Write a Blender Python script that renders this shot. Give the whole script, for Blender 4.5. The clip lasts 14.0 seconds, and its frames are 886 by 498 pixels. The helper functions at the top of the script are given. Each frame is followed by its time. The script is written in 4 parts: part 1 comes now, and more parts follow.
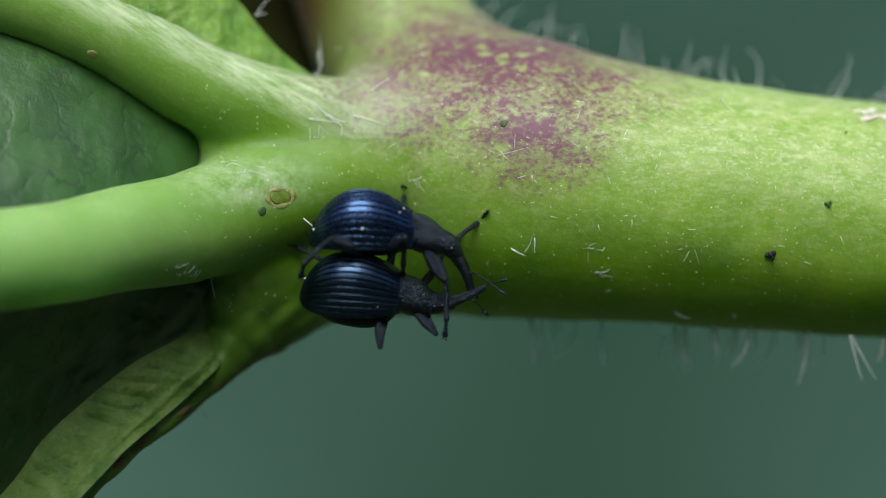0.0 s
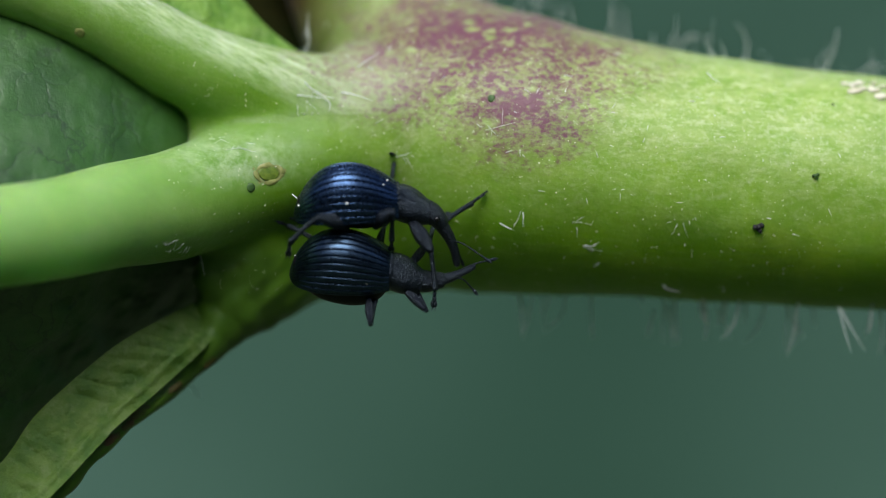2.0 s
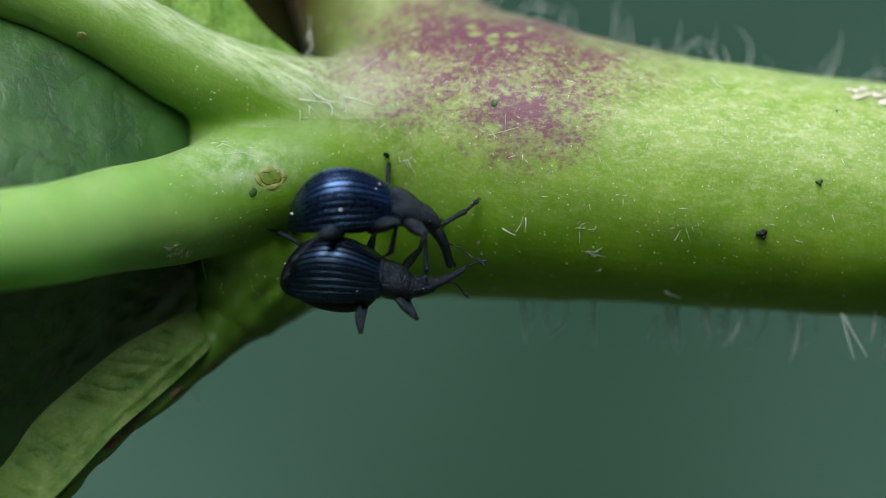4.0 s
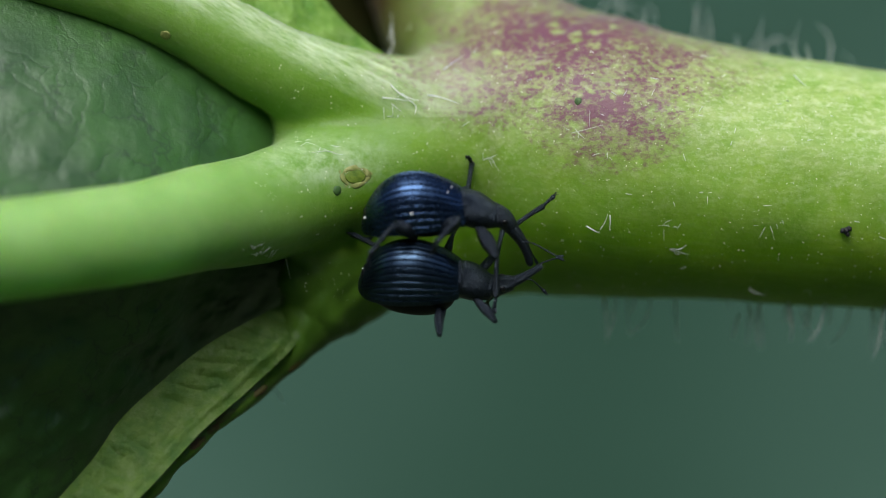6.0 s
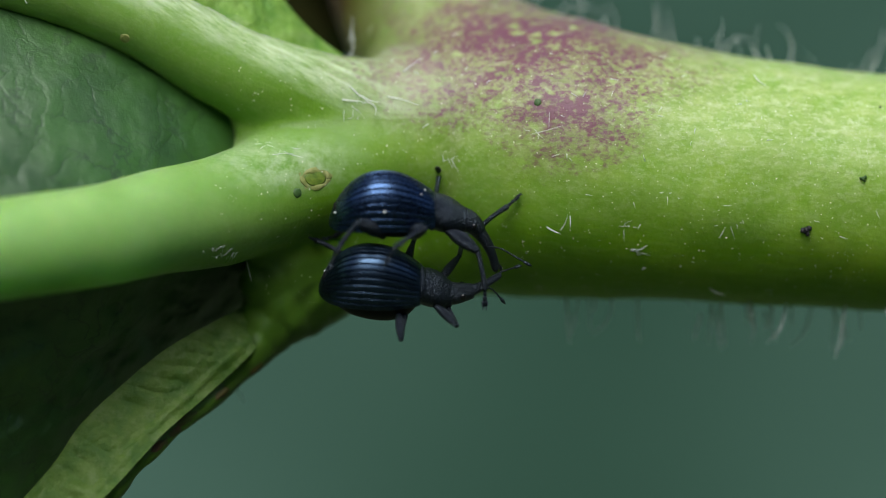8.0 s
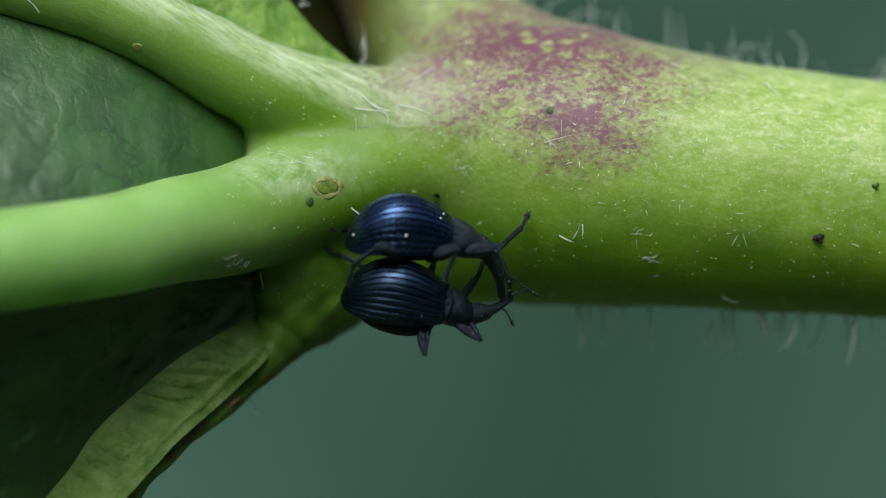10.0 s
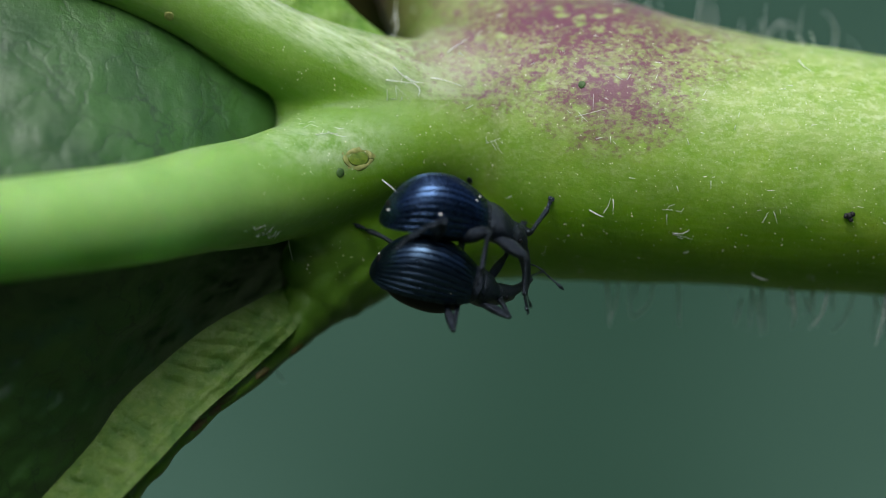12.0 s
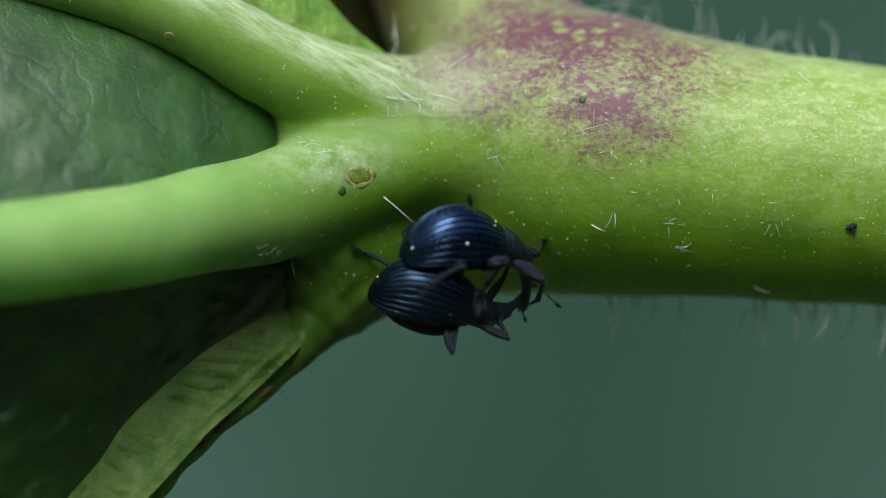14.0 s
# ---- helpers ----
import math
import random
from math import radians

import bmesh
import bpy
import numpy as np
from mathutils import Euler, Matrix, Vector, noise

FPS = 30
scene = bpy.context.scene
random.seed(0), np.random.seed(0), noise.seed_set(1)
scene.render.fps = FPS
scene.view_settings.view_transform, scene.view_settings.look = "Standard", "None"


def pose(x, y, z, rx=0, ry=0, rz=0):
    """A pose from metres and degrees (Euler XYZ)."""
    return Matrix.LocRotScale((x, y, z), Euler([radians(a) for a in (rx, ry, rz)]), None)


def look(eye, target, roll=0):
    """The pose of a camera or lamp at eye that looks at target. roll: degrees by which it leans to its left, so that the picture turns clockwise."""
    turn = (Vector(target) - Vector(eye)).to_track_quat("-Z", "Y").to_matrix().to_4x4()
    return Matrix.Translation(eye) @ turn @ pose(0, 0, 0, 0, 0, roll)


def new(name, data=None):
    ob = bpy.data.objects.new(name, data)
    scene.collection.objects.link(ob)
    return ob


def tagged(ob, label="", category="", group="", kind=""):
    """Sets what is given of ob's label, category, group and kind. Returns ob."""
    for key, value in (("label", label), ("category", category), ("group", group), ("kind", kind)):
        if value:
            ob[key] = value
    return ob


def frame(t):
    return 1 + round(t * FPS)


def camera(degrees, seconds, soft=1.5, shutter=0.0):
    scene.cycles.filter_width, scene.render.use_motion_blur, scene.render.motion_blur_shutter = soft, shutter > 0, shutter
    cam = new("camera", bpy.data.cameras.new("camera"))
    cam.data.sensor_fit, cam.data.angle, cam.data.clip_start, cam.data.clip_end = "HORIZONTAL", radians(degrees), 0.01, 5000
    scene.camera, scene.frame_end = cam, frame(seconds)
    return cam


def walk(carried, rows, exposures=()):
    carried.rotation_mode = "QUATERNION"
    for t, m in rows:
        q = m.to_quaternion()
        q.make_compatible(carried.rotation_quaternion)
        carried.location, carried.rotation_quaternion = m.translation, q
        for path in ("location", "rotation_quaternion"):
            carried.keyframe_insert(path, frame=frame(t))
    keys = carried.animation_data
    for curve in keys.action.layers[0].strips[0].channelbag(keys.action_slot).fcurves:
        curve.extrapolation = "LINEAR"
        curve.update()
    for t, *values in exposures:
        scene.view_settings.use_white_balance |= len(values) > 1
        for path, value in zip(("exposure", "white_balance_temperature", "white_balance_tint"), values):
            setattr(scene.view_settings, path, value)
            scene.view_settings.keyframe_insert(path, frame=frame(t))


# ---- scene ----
D_REF = 80.0                       # mm from the lens to the near side of the stem
cam = camera(11.19, 14.0, soft=1.0)
cam.data.dof.use_dof = True
cam.data.dof.focus_distance = 0.0793
cam.data.dof.aperture_fstop = 42


def view(t, x, y, z, roll):
    """A row of the camera's path: millimetres, straight ahead along +y, with a small roll."""
    eye = (x * 0.001, y * 0.001, z * 0.001)
    return t, look(eye, (eye[0], 0.1, eye[2]), roll)


walk(cam, [
    view(0, -0.253, -81.75, -0.399, 0.42),
    view(0.5, 0.003, -81.82, -0.946, 0.28),
    view(1, 0.020, -81.95, -0.127, 0.05),
    view(1.5, 0.000, -82.00, 0.000, 0.00),
    view(2, -0.054, -81.90, -0.840, -0.03),
    view(2.2, -0.167, -81.84, -0.801, 0.10),
    view(4.3, -0.088, -81.58, -0.724, 0.17),
    view(4.5, -0.163, -81.52, -0.621, 0.15),
    view(5, -0.521, -81.66, -1.164, -0.06),
    view(5.5, -0.980, -81.60, -0.824, 0.15),
    view(6, -1.578, -81.65, -0.784, -0.00),
    view(6.5, -1.633, -81.77, -0.635, 0.10),
    view(7, -1.252, -81.75, -0.222, 0.15),
    view(7.5, -0.961, -81.74, -0.840, -0.40),
    view(8, -0.882, -81.71, -0.758, -0.29),
    view(8.2, -0.907, -81.83, -0.595, -0.56),
    view(10.3, -1.105, -81.69, -0.618, -0.41),
    view(10.5, -1.055, -81.64, -1.320, -0.62),
    view(11, -0.950, -81.35, -1.563, -0.06),
    view(11.5, -1.420, -81.39, -0.573, 0.84),
    view(12, -1.624, -81.54, -1.085, 0.35),
    view(12.5, -2.083, -81.45, -1.497, 0.61),
    view(13, -2.113, -81.51, -1.411, 0.17),
    view(13.5, -1.936, -81.60, -1.368, -0.34),
    view(14, -1.668, -81.60, -0.793, -0.39),
], exposures=[(0, 0.12), (14, 0.06)])

# ---- light: an overcast sky above the plants ----
world = bpy.data.worlds.new("sky")
scene.world = world
world.use_nodes = True
wn = world.node_tree.nodes
sky = wn.new("ShaderNodeTexSky")
sky.sky_type, sky.sun_disc = "NISHITA", False
sky.sun_elevation, sky.sun_rotation = radians(51), radians(191)
sky.air_density, sky.dust_density, sky.ozone_density = 1.0, 3.0, 1.5
world.node_tree.links.new(sky.outputs[0], wn["Background"].inputs[0])
wn["Background"].inputs[1].default_value = 0.12

sun = new("sun", bpy.data.lights.new("sun", "SUN"))
sun.data.energy, sun.data.angle, sun.data.color = 3.0, radians(40), (0.965, 0.985, 1.0)
sun.matrix_world = look((-0.15, -0.80, 1.0), (0, 0, 0))


# ---- materials ----
def material(name, rough=0.5, metal=0.0, spec=0.5):
    m = bpy.data.materials.new(name)
    m.use_nodes = True
    b = m.node_tree.nodes["Principled BSDF"]
    b.inputs["Roughness"].default_value = rough
    b.inputs["Metallic"].default_value = metal
    b.inputs["Specular IOR Level"].default_value = spec
    return m, m.node_tree.nodes, m.node_tree.links, b


def place(nodes, links, scale=(1, 1, 1), turn=(0, 0, 0)):
    """Object coordinates in millimetres, stretched by scale."""
    tc, mp = nodes.new("ShaderNodeTexCoord"), nodes.new("ShaderNodeMapping")
    mp.vector_type = "TEXTURE"
    mp.inputs["Scale"].default_value = [0.001 / s for s in scale]
    mp.inputs["Rotation"].default_value = [radians(a) for a in turn]
    links.new(tc.outputs["Object"], mp.inputs["Vector"])
    return mp.outputs[0]


def noise_tex(nodes, links, where, scale, detail=4, rough=0.6):
    n = nodes.new("ShaderNodeTexNoise")
    n.inputs["Scale"].default_value, n.inputs["Detail"].default_value, n.inputs["Roughness"].default_value = scale, detail, rough
    links.new(where, n.inputs["Vector"])
    return n.outputs["Fac"]


def ramp(nodes, links, fac, stops):
    r = nodes.new("ShaderNodeValToRGB")
    while len(r.color_ramp.elements) < len(stops):
        r.color_ramp.elements.new(0.5)
    for e, (p, c) in zip(r.color_ramp.elements, stops):
        e.position, e.color = p, (*c, 1) if len(c) == 3 else c
    links.new(fac, r.inputs[0])
    return r.outputs[0]


def mix(nodes, links, fac, a, b, mode="MIX"):
    m = nodes.new("ShaderNodeMix")
    m.data_type, m.blend_type = "RGBA", mode
    ins = [s for s in m.inputs if s.enabled]
    for value, socket in zip((fac, a, b), ins):
        if isinstance(value, (int, float)):
            socket.default_value = value
        elif isinstance(value, tuple):
            socket.default_value = (*value, 1)
        else:
            links.new(value, socket)
    return next(s for s in m.outputs if s.enabled)


def calc(nodes, links, op, a, b=0.0, clamp=False):
    m = nodes.new("ShaderNodeMath")
    m.operation, m.use_clamp = op, clamp
    for value, socket in ((a, m.inputs[0]), (b, m.inputs[1])):
        if isinstance(value, (int, float)):
            socket.default_value = value
        else:
            links.new(value, socket)
    return m.outputs[0]


def bump(nodes, links, height, bsdf, depth_mm, strength=1.0, before=None):
    b = nodes.new("ShaderNodeBump")
    b.inputs["Strength"].default_value, b.inputs["Distance"].default_value = strength, depth_mm * 0.001
    links.new(height, b.inputs["Height"])
    if before is not None:
        links.new(before, b.inputs["Normal"])
    links.new(b.outputs[0], bsdf.inputs["Normal"])
    return b.outputs[0]


def ball_mask(nodes, links, where, centre, radii):
    """1 at centre, falling to 0 at the ellipsoid's skin."""
    s, l = nodes.new("ShaderNodeVectorMath"), nodes.new("ShaderNodeVectorMath")
    s.operation, l.operation = "SUBTRACT", "DIVIDE"
    s.inputs[1].default_value, l.inputs[1].default_value = centre, radii
    links.new(where, s.inputs[0])
    links.new(s.outputs[0], l.inputs[0])
    n = nodes.new("ShaderNodeVectorMath")
    n.operation = "LENGTH"
    links.new(l.outputs[0], n.inputs[0])
    return calc(nodes, links, "SUBTRACT", 1.0, n.outputs["Value"], True)


def soft_flesh(b, weight, scale_mm, radius):
    b.inputs["Subsurface Weight"].default_value = weight
    b.inputs["Subsurface Scale"].default_value = scale_mm * 0.001
    b.inputs["Subsurface Radius"].default_value = radius


def stem_material(name, turn, far_pale=0.35, glint=False, clear=0.0):
    """Green skin, mottled and fibrous along a stalk that slopes by turn degrees."""
    m, n, l, b = material(name, 0.45, 0, 0.28)
    at = place(n, l)
    along = place(n, l, (0.22, 1, 1), (0, turn, 0))
    fibre = noise_tex(n, l, along, 6.0, 8, 0.72)
    patch = noise_tex(n, l, at, 0.7, 4, 0.6)
    grain = noise_tex(n, l, at, 14.0, 3, 0.6)
    cloud = noise_tex(n, l, place(n, l, (0.55, 1, 1), (0, turn, 0)), 3.2, 6, 0.68)
    fleck = noise_tex(n, l, place(n, l, (0.6, 1, 1.1), (0, turn, 0)), 8.0, 5, 0.7)
    dark = noise_tex(n, l, place(n, l, (0.7, 1, 1), (0, turn, 20)), 5.5, 6, 0.72)
    green = ramp(n, l, patch, [(0.3, (0.110, 0.275, 0.004)), (0.55, (0.155, 0.335, 0.007)), (0.75, (0.22, 0.40, 0.016))])
    sep = n.new("ShaderNodeSeparateXYZ")
    l.new(at, sep.inputs[0])
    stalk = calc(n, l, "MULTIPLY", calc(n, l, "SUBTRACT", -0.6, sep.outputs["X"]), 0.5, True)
    # pale blotches and flecks; their fade downward puts overhead light into the colour
    upper_light = calc(n, l, "MULTIPLY", calc(n, l, "ADD", sep.outputs["Z"], calc(n, l, "ADD", calc(n, l, "MULTIPLY", sep.outputs["X"], 0.09), 0.4)), calc(n, l, "SUBTRACT", 0.40, calc(n, l, "MULTIPLY", stalk, 0.26)), True)
    cover = calc(n, l, "MULTIPLY", upper_light, ramp(n, l, cloud, [(0.34, (0.25, 0.25, 0.25)), (0.64, (0.9, 0.9, 0.9))]))
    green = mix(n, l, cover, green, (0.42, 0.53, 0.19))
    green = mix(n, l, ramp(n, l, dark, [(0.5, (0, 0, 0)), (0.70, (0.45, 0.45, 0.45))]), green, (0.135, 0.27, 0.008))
    green = mix(n, l, calc(n, l, "MULTIPLY", upper_light, ramp(n, l, fleck, [(0.50, (0, 0, 0)), (0.68, (0.65, 0.65, 0.65))])), green, (0.58, 0.66, 0.38))
    green = mix(n, l, calc(n, l, "MULTIPLY", upper_light, ramp(n, l, grain, [(0.54, (0, 0, 0)), (0.70, (0.45, 0.45, 0.45))])), green, (0.60, 0.68, 0.42))
    streak = calc(n, l, "ADD", 0.12, calc(n, l, "MULTIPLY", stalk, 0.12))
    green = mix(n, l, calc(n, l, "MULTIPLY", ramp(n, l, fibre, [(0.45, (0, 0, 0)), (0.68, (1, 1, 1))]), streak), green, (0.38, 0.54, 0.18))
    green = mix(n, l, calc(n, l, "MULTIPLY", stalk, 0.62), green, (0.085, 0.215, 0.005))
    # the far ends of the leaf stalks are paler
    pale = calc(n, l, "MULTIPLY", calc(n, l, "SUBTRACT", -3.0, sep.outputs["X"]), 0.32, True)
    pale = calc(n, l, "MULTIPLY", pale, calc(n, l, "ADD", 0.2, patch))
    green = mix(n, l, calc(n, l, "MULTIPLY", pale, far_pale), green, (0.36, 0.56, 0.25))
    if glint:
        # the highlight along the stalk's top, put into the colour in fibrous streaks
        axis = calc(n, l, "SUBTRACT", 0.32, calc(n, l, "MULTIPLY", sep.outputs["X"], 0.49))
        top_glint = calc(n, l, "MULTIPLY", calc(n, l, "SUBTRACT", sep.outputs["Z"], axis), 1.9, True)
        top_glint = calc(n, l, "MULTIPLY", top_glint, calc(n, l, "MULTIPLY", stalk, ramp(n, l, fibre, [(0.38, (0.15, 0.15, 0.15)), (0.62, (1, 1, 1))])))
        green = mix(n, l, top_glint, green, (0.54, 0.65, 0.40))
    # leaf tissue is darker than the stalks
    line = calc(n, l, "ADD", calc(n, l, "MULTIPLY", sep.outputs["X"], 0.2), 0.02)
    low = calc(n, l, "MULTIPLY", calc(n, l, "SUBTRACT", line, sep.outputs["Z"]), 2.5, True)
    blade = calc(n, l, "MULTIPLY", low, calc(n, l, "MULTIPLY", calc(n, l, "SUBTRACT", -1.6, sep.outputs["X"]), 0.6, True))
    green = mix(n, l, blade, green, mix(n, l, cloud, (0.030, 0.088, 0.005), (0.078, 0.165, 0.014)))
    # wine-red blush round the node, grainy, broken by pale green dots
    wide = ball_mask(n, l, at, (0.7, -0.8, 2.95), (4.4, 4.5, 2.2))
    core = ball_mask(n, l, at, (1.3, -1.9, 1.7), (1.9, 2.4, 1.5))
    left = ball_mask(n, l, at, (-0.7, -1.6, 1.95), (1.7, 2.4, 1.0))
    blush = calc(n, l, "MAXIMUM", wide, calc(n, l, "MAXIMUM", core, calc(n, l, "MULTIPLY", left, 0.6)))
    mottle = noise_tex(n, l, place(n, l, (0.75, 1, 1.1)), 1.9, 4, 0.6)
    dots = noise_tex(n, l, place(n, l, (0.75, 1, 1.1)), 11.0, 5, 0.7)
    amount = calc(n, l, "ADD", calc(n, l, "POWER", blush, 0.6), calc(n, l, "MULTIPLY", mottle, 0.8))
    amount = calc(n, l, "ADD", amount, calc(n, l, "MULTIPLY", dots, 1.9))
    red = calc(n, l, "MULTIPLY", calc(n, l, "SUBTRACT", amount, 1.70), 1.8, True)
    red = calc(n, l, "MULTIPLY", red, calc(n, l, "MULTIPLY", blush, 5.0, True))
    red = calc(n, l, "MAXIMUM", red, calc(n, l, "MULTIPLY", blush, 0.65))
    cells = n.new("ShaderNodeTexVoronoi")
    cells.inputs["Scale"].default_value = 3.4
    wob = n.new("ShaderNodeTexNoise")
    wob.inputs["Scale"].default_value, wob.inputs["Detail"].default_value = 5.0, 4
    l.new(at, wob.inputs["Vector"])
    bent = n.new("ShaderNodeVectorMath")
    bent.operation = "MULTIPLY_ADD"
    bent.inputs[1].default_value = (0.35, 0.35, 0.35)
    l.new(wob.outputs["Color"], bent.inputs[0])
    l.new(place(n, l, (0.85, 1, 1.1)), bent.inputs[2])
    l.new(bent.outputs[0], cells.inputs["Vector"])
    tone = n.new("ShaderNodeSeparateColor")
    l.new(cells.outputs["Color"], tone.inputs[0])
    spot = calc(n, l, "MULTIPLY", calc(n, l, "SUBTRACT", calc(n, l, "MULTIPLY", tone.outputs[0], 0.5), cells.outputs["Distance"]), 3.2, True)
    red = calc(n, l, "MULTIPLY", red, calc(n, l, "SUBTRACT", 0.92, calc(n, l, "MULTIPLY", spot, 0.70)))
    col = mix(n, l, red, green, (0.155, 0.036, 0.092))
    milk = calc(n, l, "MULTIPLY", ball_mask(n, l, at, (-1.3, -1.3, 2.25), (1.1, 2.0, 0.75)), calc(n, l, "ADD", 0.2, mottle))
    col = mix(n, l, calc(n, l, "MULTIPLY", milk, 0.45), col, (0.50, 0.42, 0.38))
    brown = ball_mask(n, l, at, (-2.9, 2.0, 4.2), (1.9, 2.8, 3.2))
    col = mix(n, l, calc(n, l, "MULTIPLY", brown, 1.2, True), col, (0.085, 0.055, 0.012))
    # whitish bloom where the leaf base joins
    bloom = calc(n, l, "MULTIPLY", ball_mask(n, l, at, (-3.7, -2.3, 0.75), (1.8, 1.8, 0.65)), ramp(n, l, noise_tex(n, l, at, 3.4, 6, 0.72), [(0.38, (0.1, 0.1, 0.1)), (0.62, (1, 1, 1))]))
    col = mix(n, l, calc(n, l, "MULTIPLY", bloom, 0.75, True), col, (0.52, 0.62, 0.42))
    l.new(col, b.inputs["Base Color"])
    l.new(ramp(n, l, grain, [(0.3, (0.33,) * 3), (0.7, (0.55,) * 3)]), b.inputs["Roughness"])
    first = bump(n, l, fibre, b, 0.012, 0.7)
    second = bump(n, l, cloud, b, 0.016, 0.6, first)
    bump(n, l, grain, b, 0.012, 0.7, second)
    b.inputs["Sheen Weight"].default_value, b.inputs["Sheen Roughness"].default_value = 0.05, 0.4
    soft_flesh(b, 0.5, 0.7, (0.7, 1.0, 0.25))
    if clear:
        # the stalk grows more translucent away from the stem
        far = calc(n, l, "MULTIPLY", calc(n, l, "SUBTRACT", -3.4, sep.outputs["X"]), 0.35, True)
        l.new(calc(n, l, "ADD", 0.0007, calc(n, l, "MULTIPLY", far, 0.001 * clear)), b.inputs["Subsurface Scale"])
        l.new(calc(n, l, "ADD", 0.5, calc(n, l, "MULTIPLY", far, 0.5)), b.inputs["Subsurface Weight"])
    return m


def leaf_material():
    m, n, l, b = material("leaf_blade", 0.45, 0, 0.9)
    at = place(n, l)
    net = n.new("ShaderNodeTexVoronoi")
    net.feature = "DISTANCE_TO_EDGE"
    net.inputs["Scale"].default_value = 1.05
    wob = n.new("ShaderNodeTexNoise")
    wob.inputs["Scale"].default_value, wob.inputs["Detail"].default_value = 1.6, 4
    l.new(at, wob.inputs["Vector"])
    add = n.new("ShaderNodeVectorMath")
    add.operation = "MULTIPLY_ADD"
    add.inputs[1].default_value = (1.3, 1.3, 1.3)
    l.new(wob.outputs["Color"], add.inputs[0])
    l.new(at, add.inputs[2])
    l.new(add.outputs[0], net.inputs["Vector"])
    vein = ramp(n, l, net.outputs["Distance"], [(0.0, (0, 0, 0)), (0.032, (1, 1, 1))])
    quilt = ramp(n, l, net.outputs["Distance"], [(0.0, (0, 0, 0)), (0.10, (0.6, 0.6, 0.6)), (0.35, (1, 1, 1))])
    fine = noise_tex(n, l, at, 9.0, 5, 0.65)
    patch = noise_tex(n, l, at, 0.6, 4, 0.55)
    green = ramp(n, l, patch, [(0.34, (0.012, 0.060, 0.005)), (0.66, (0.038, 0.128, 0.014))])
    green = mix(n, l, calc(n, l, "MULTIPLY", fine, 0.4), green, (0.03, 0.085, 0.014))
    broken = ramp(n, l, noise_tex(n, l, at, 1.1, 3, 0.6), [(0.36, (0.15, 0.15, 0.15)), (0.60, (0.95, 0.95, 0.95))])
    col = mix(n, l, calc(n, l, "MULTIPLY", calc(n, l, "SUBTRACT", 1.0, vein), broken), green, (0.012, 0.045, 0.008))
    l.new(col, b.inputs["Base Color"])
    l.new(ramp(n, l, fine, [(0.3, (0.40,) * 3), (0.75, (0.54,) * 3)]), b.inputs["Roughness"])
    first = bump(n, l, quilt, b, 0.011, 0.8)
    second = bump(n, l, fine, b, 0.012, 0.8, first)
    bump(n, l, noise_tex(n, l, at, 24.0, 3, 0.6), b, 0.010, 0.6, second)
    return m


def see_through(n, l, b, colour, share):
    """Lets part of the light pass through a thin blade or hair."""
    glow, both = n.new("ShaderNodeBsdfTranslucent"), n.new("ShaderNodeMixShader")
    l.new(colour, glow.inputs["Color"])
    both.inputs[0].default_value = share
    l.new(b.outputs[0], both.inputs[1])
    l.new(glow.outputs[0], both.inputs[2])
    l.new(both.outputs[0], n["Material Output"].inputs["Surface"])


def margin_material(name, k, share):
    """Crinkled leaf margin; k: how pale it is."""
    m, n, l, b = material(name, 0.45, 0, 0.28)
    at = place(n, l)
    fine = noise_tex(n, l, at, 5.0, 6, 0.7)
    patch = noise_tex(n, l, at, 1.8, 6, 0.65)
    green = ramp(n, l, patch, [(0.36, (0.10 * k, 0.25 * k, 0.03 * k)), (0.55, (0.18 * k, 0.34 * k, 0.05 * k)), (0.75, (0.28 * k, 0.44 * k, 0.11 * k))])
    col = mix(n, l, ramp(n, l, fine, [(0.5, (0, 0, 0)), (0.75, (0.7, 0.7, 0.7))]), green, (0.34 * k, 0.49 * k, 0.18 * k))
    l.new(col, b.inputs["Base Color"])
    first = bump(n, l, patch, b, 0.10, 0.8)
    bump(n, l, fine, b, 0.06, 0.8, first)
    see_through(n, l, b, col, share)
    return m


def edge_material():
    m, n, l, b = material("withered_edge", 0.6, 0, 0.3)
    at = place(n, l)
    patch = noise_tex(n, l, at, 1.3, 5, 0.6)
    l.new(ramp(n, l, patch, [(0.38, (0.05, 0.08, 0.012)), (0.52, (0.075, 0.05, 0.015)), (0.66, (0.06, 0.024, 0.011))]), b.inputs["Base Color"])
    bump(n, l, noise_tex(n, l, at, 8, 4), b, 0.04)
    return m


def shell_material(name, low, high, metal, rough):
    m, n, l, b = material(name, rough, metal, 0.5)
    at = place(n, l)
    fine = noise_tex(n, l, at, 26.0, 4, 0.6)
    broad = noise_tex(n, l, at, 3.0, 4, 0.6)
    l.new(ramp(n, l, broad, [(0.3, low), (0.7, high)]), b.inputs["Base Color"])
    l.new(ramp(n, l, fine, [(0.3, (rough - 0.08,) * 3), (0.7, (rough + 0.12,) * 3)]), b.inputs["Roughness"])
    bump(n, l, fine, b, 0.005, 0.5)
    return m


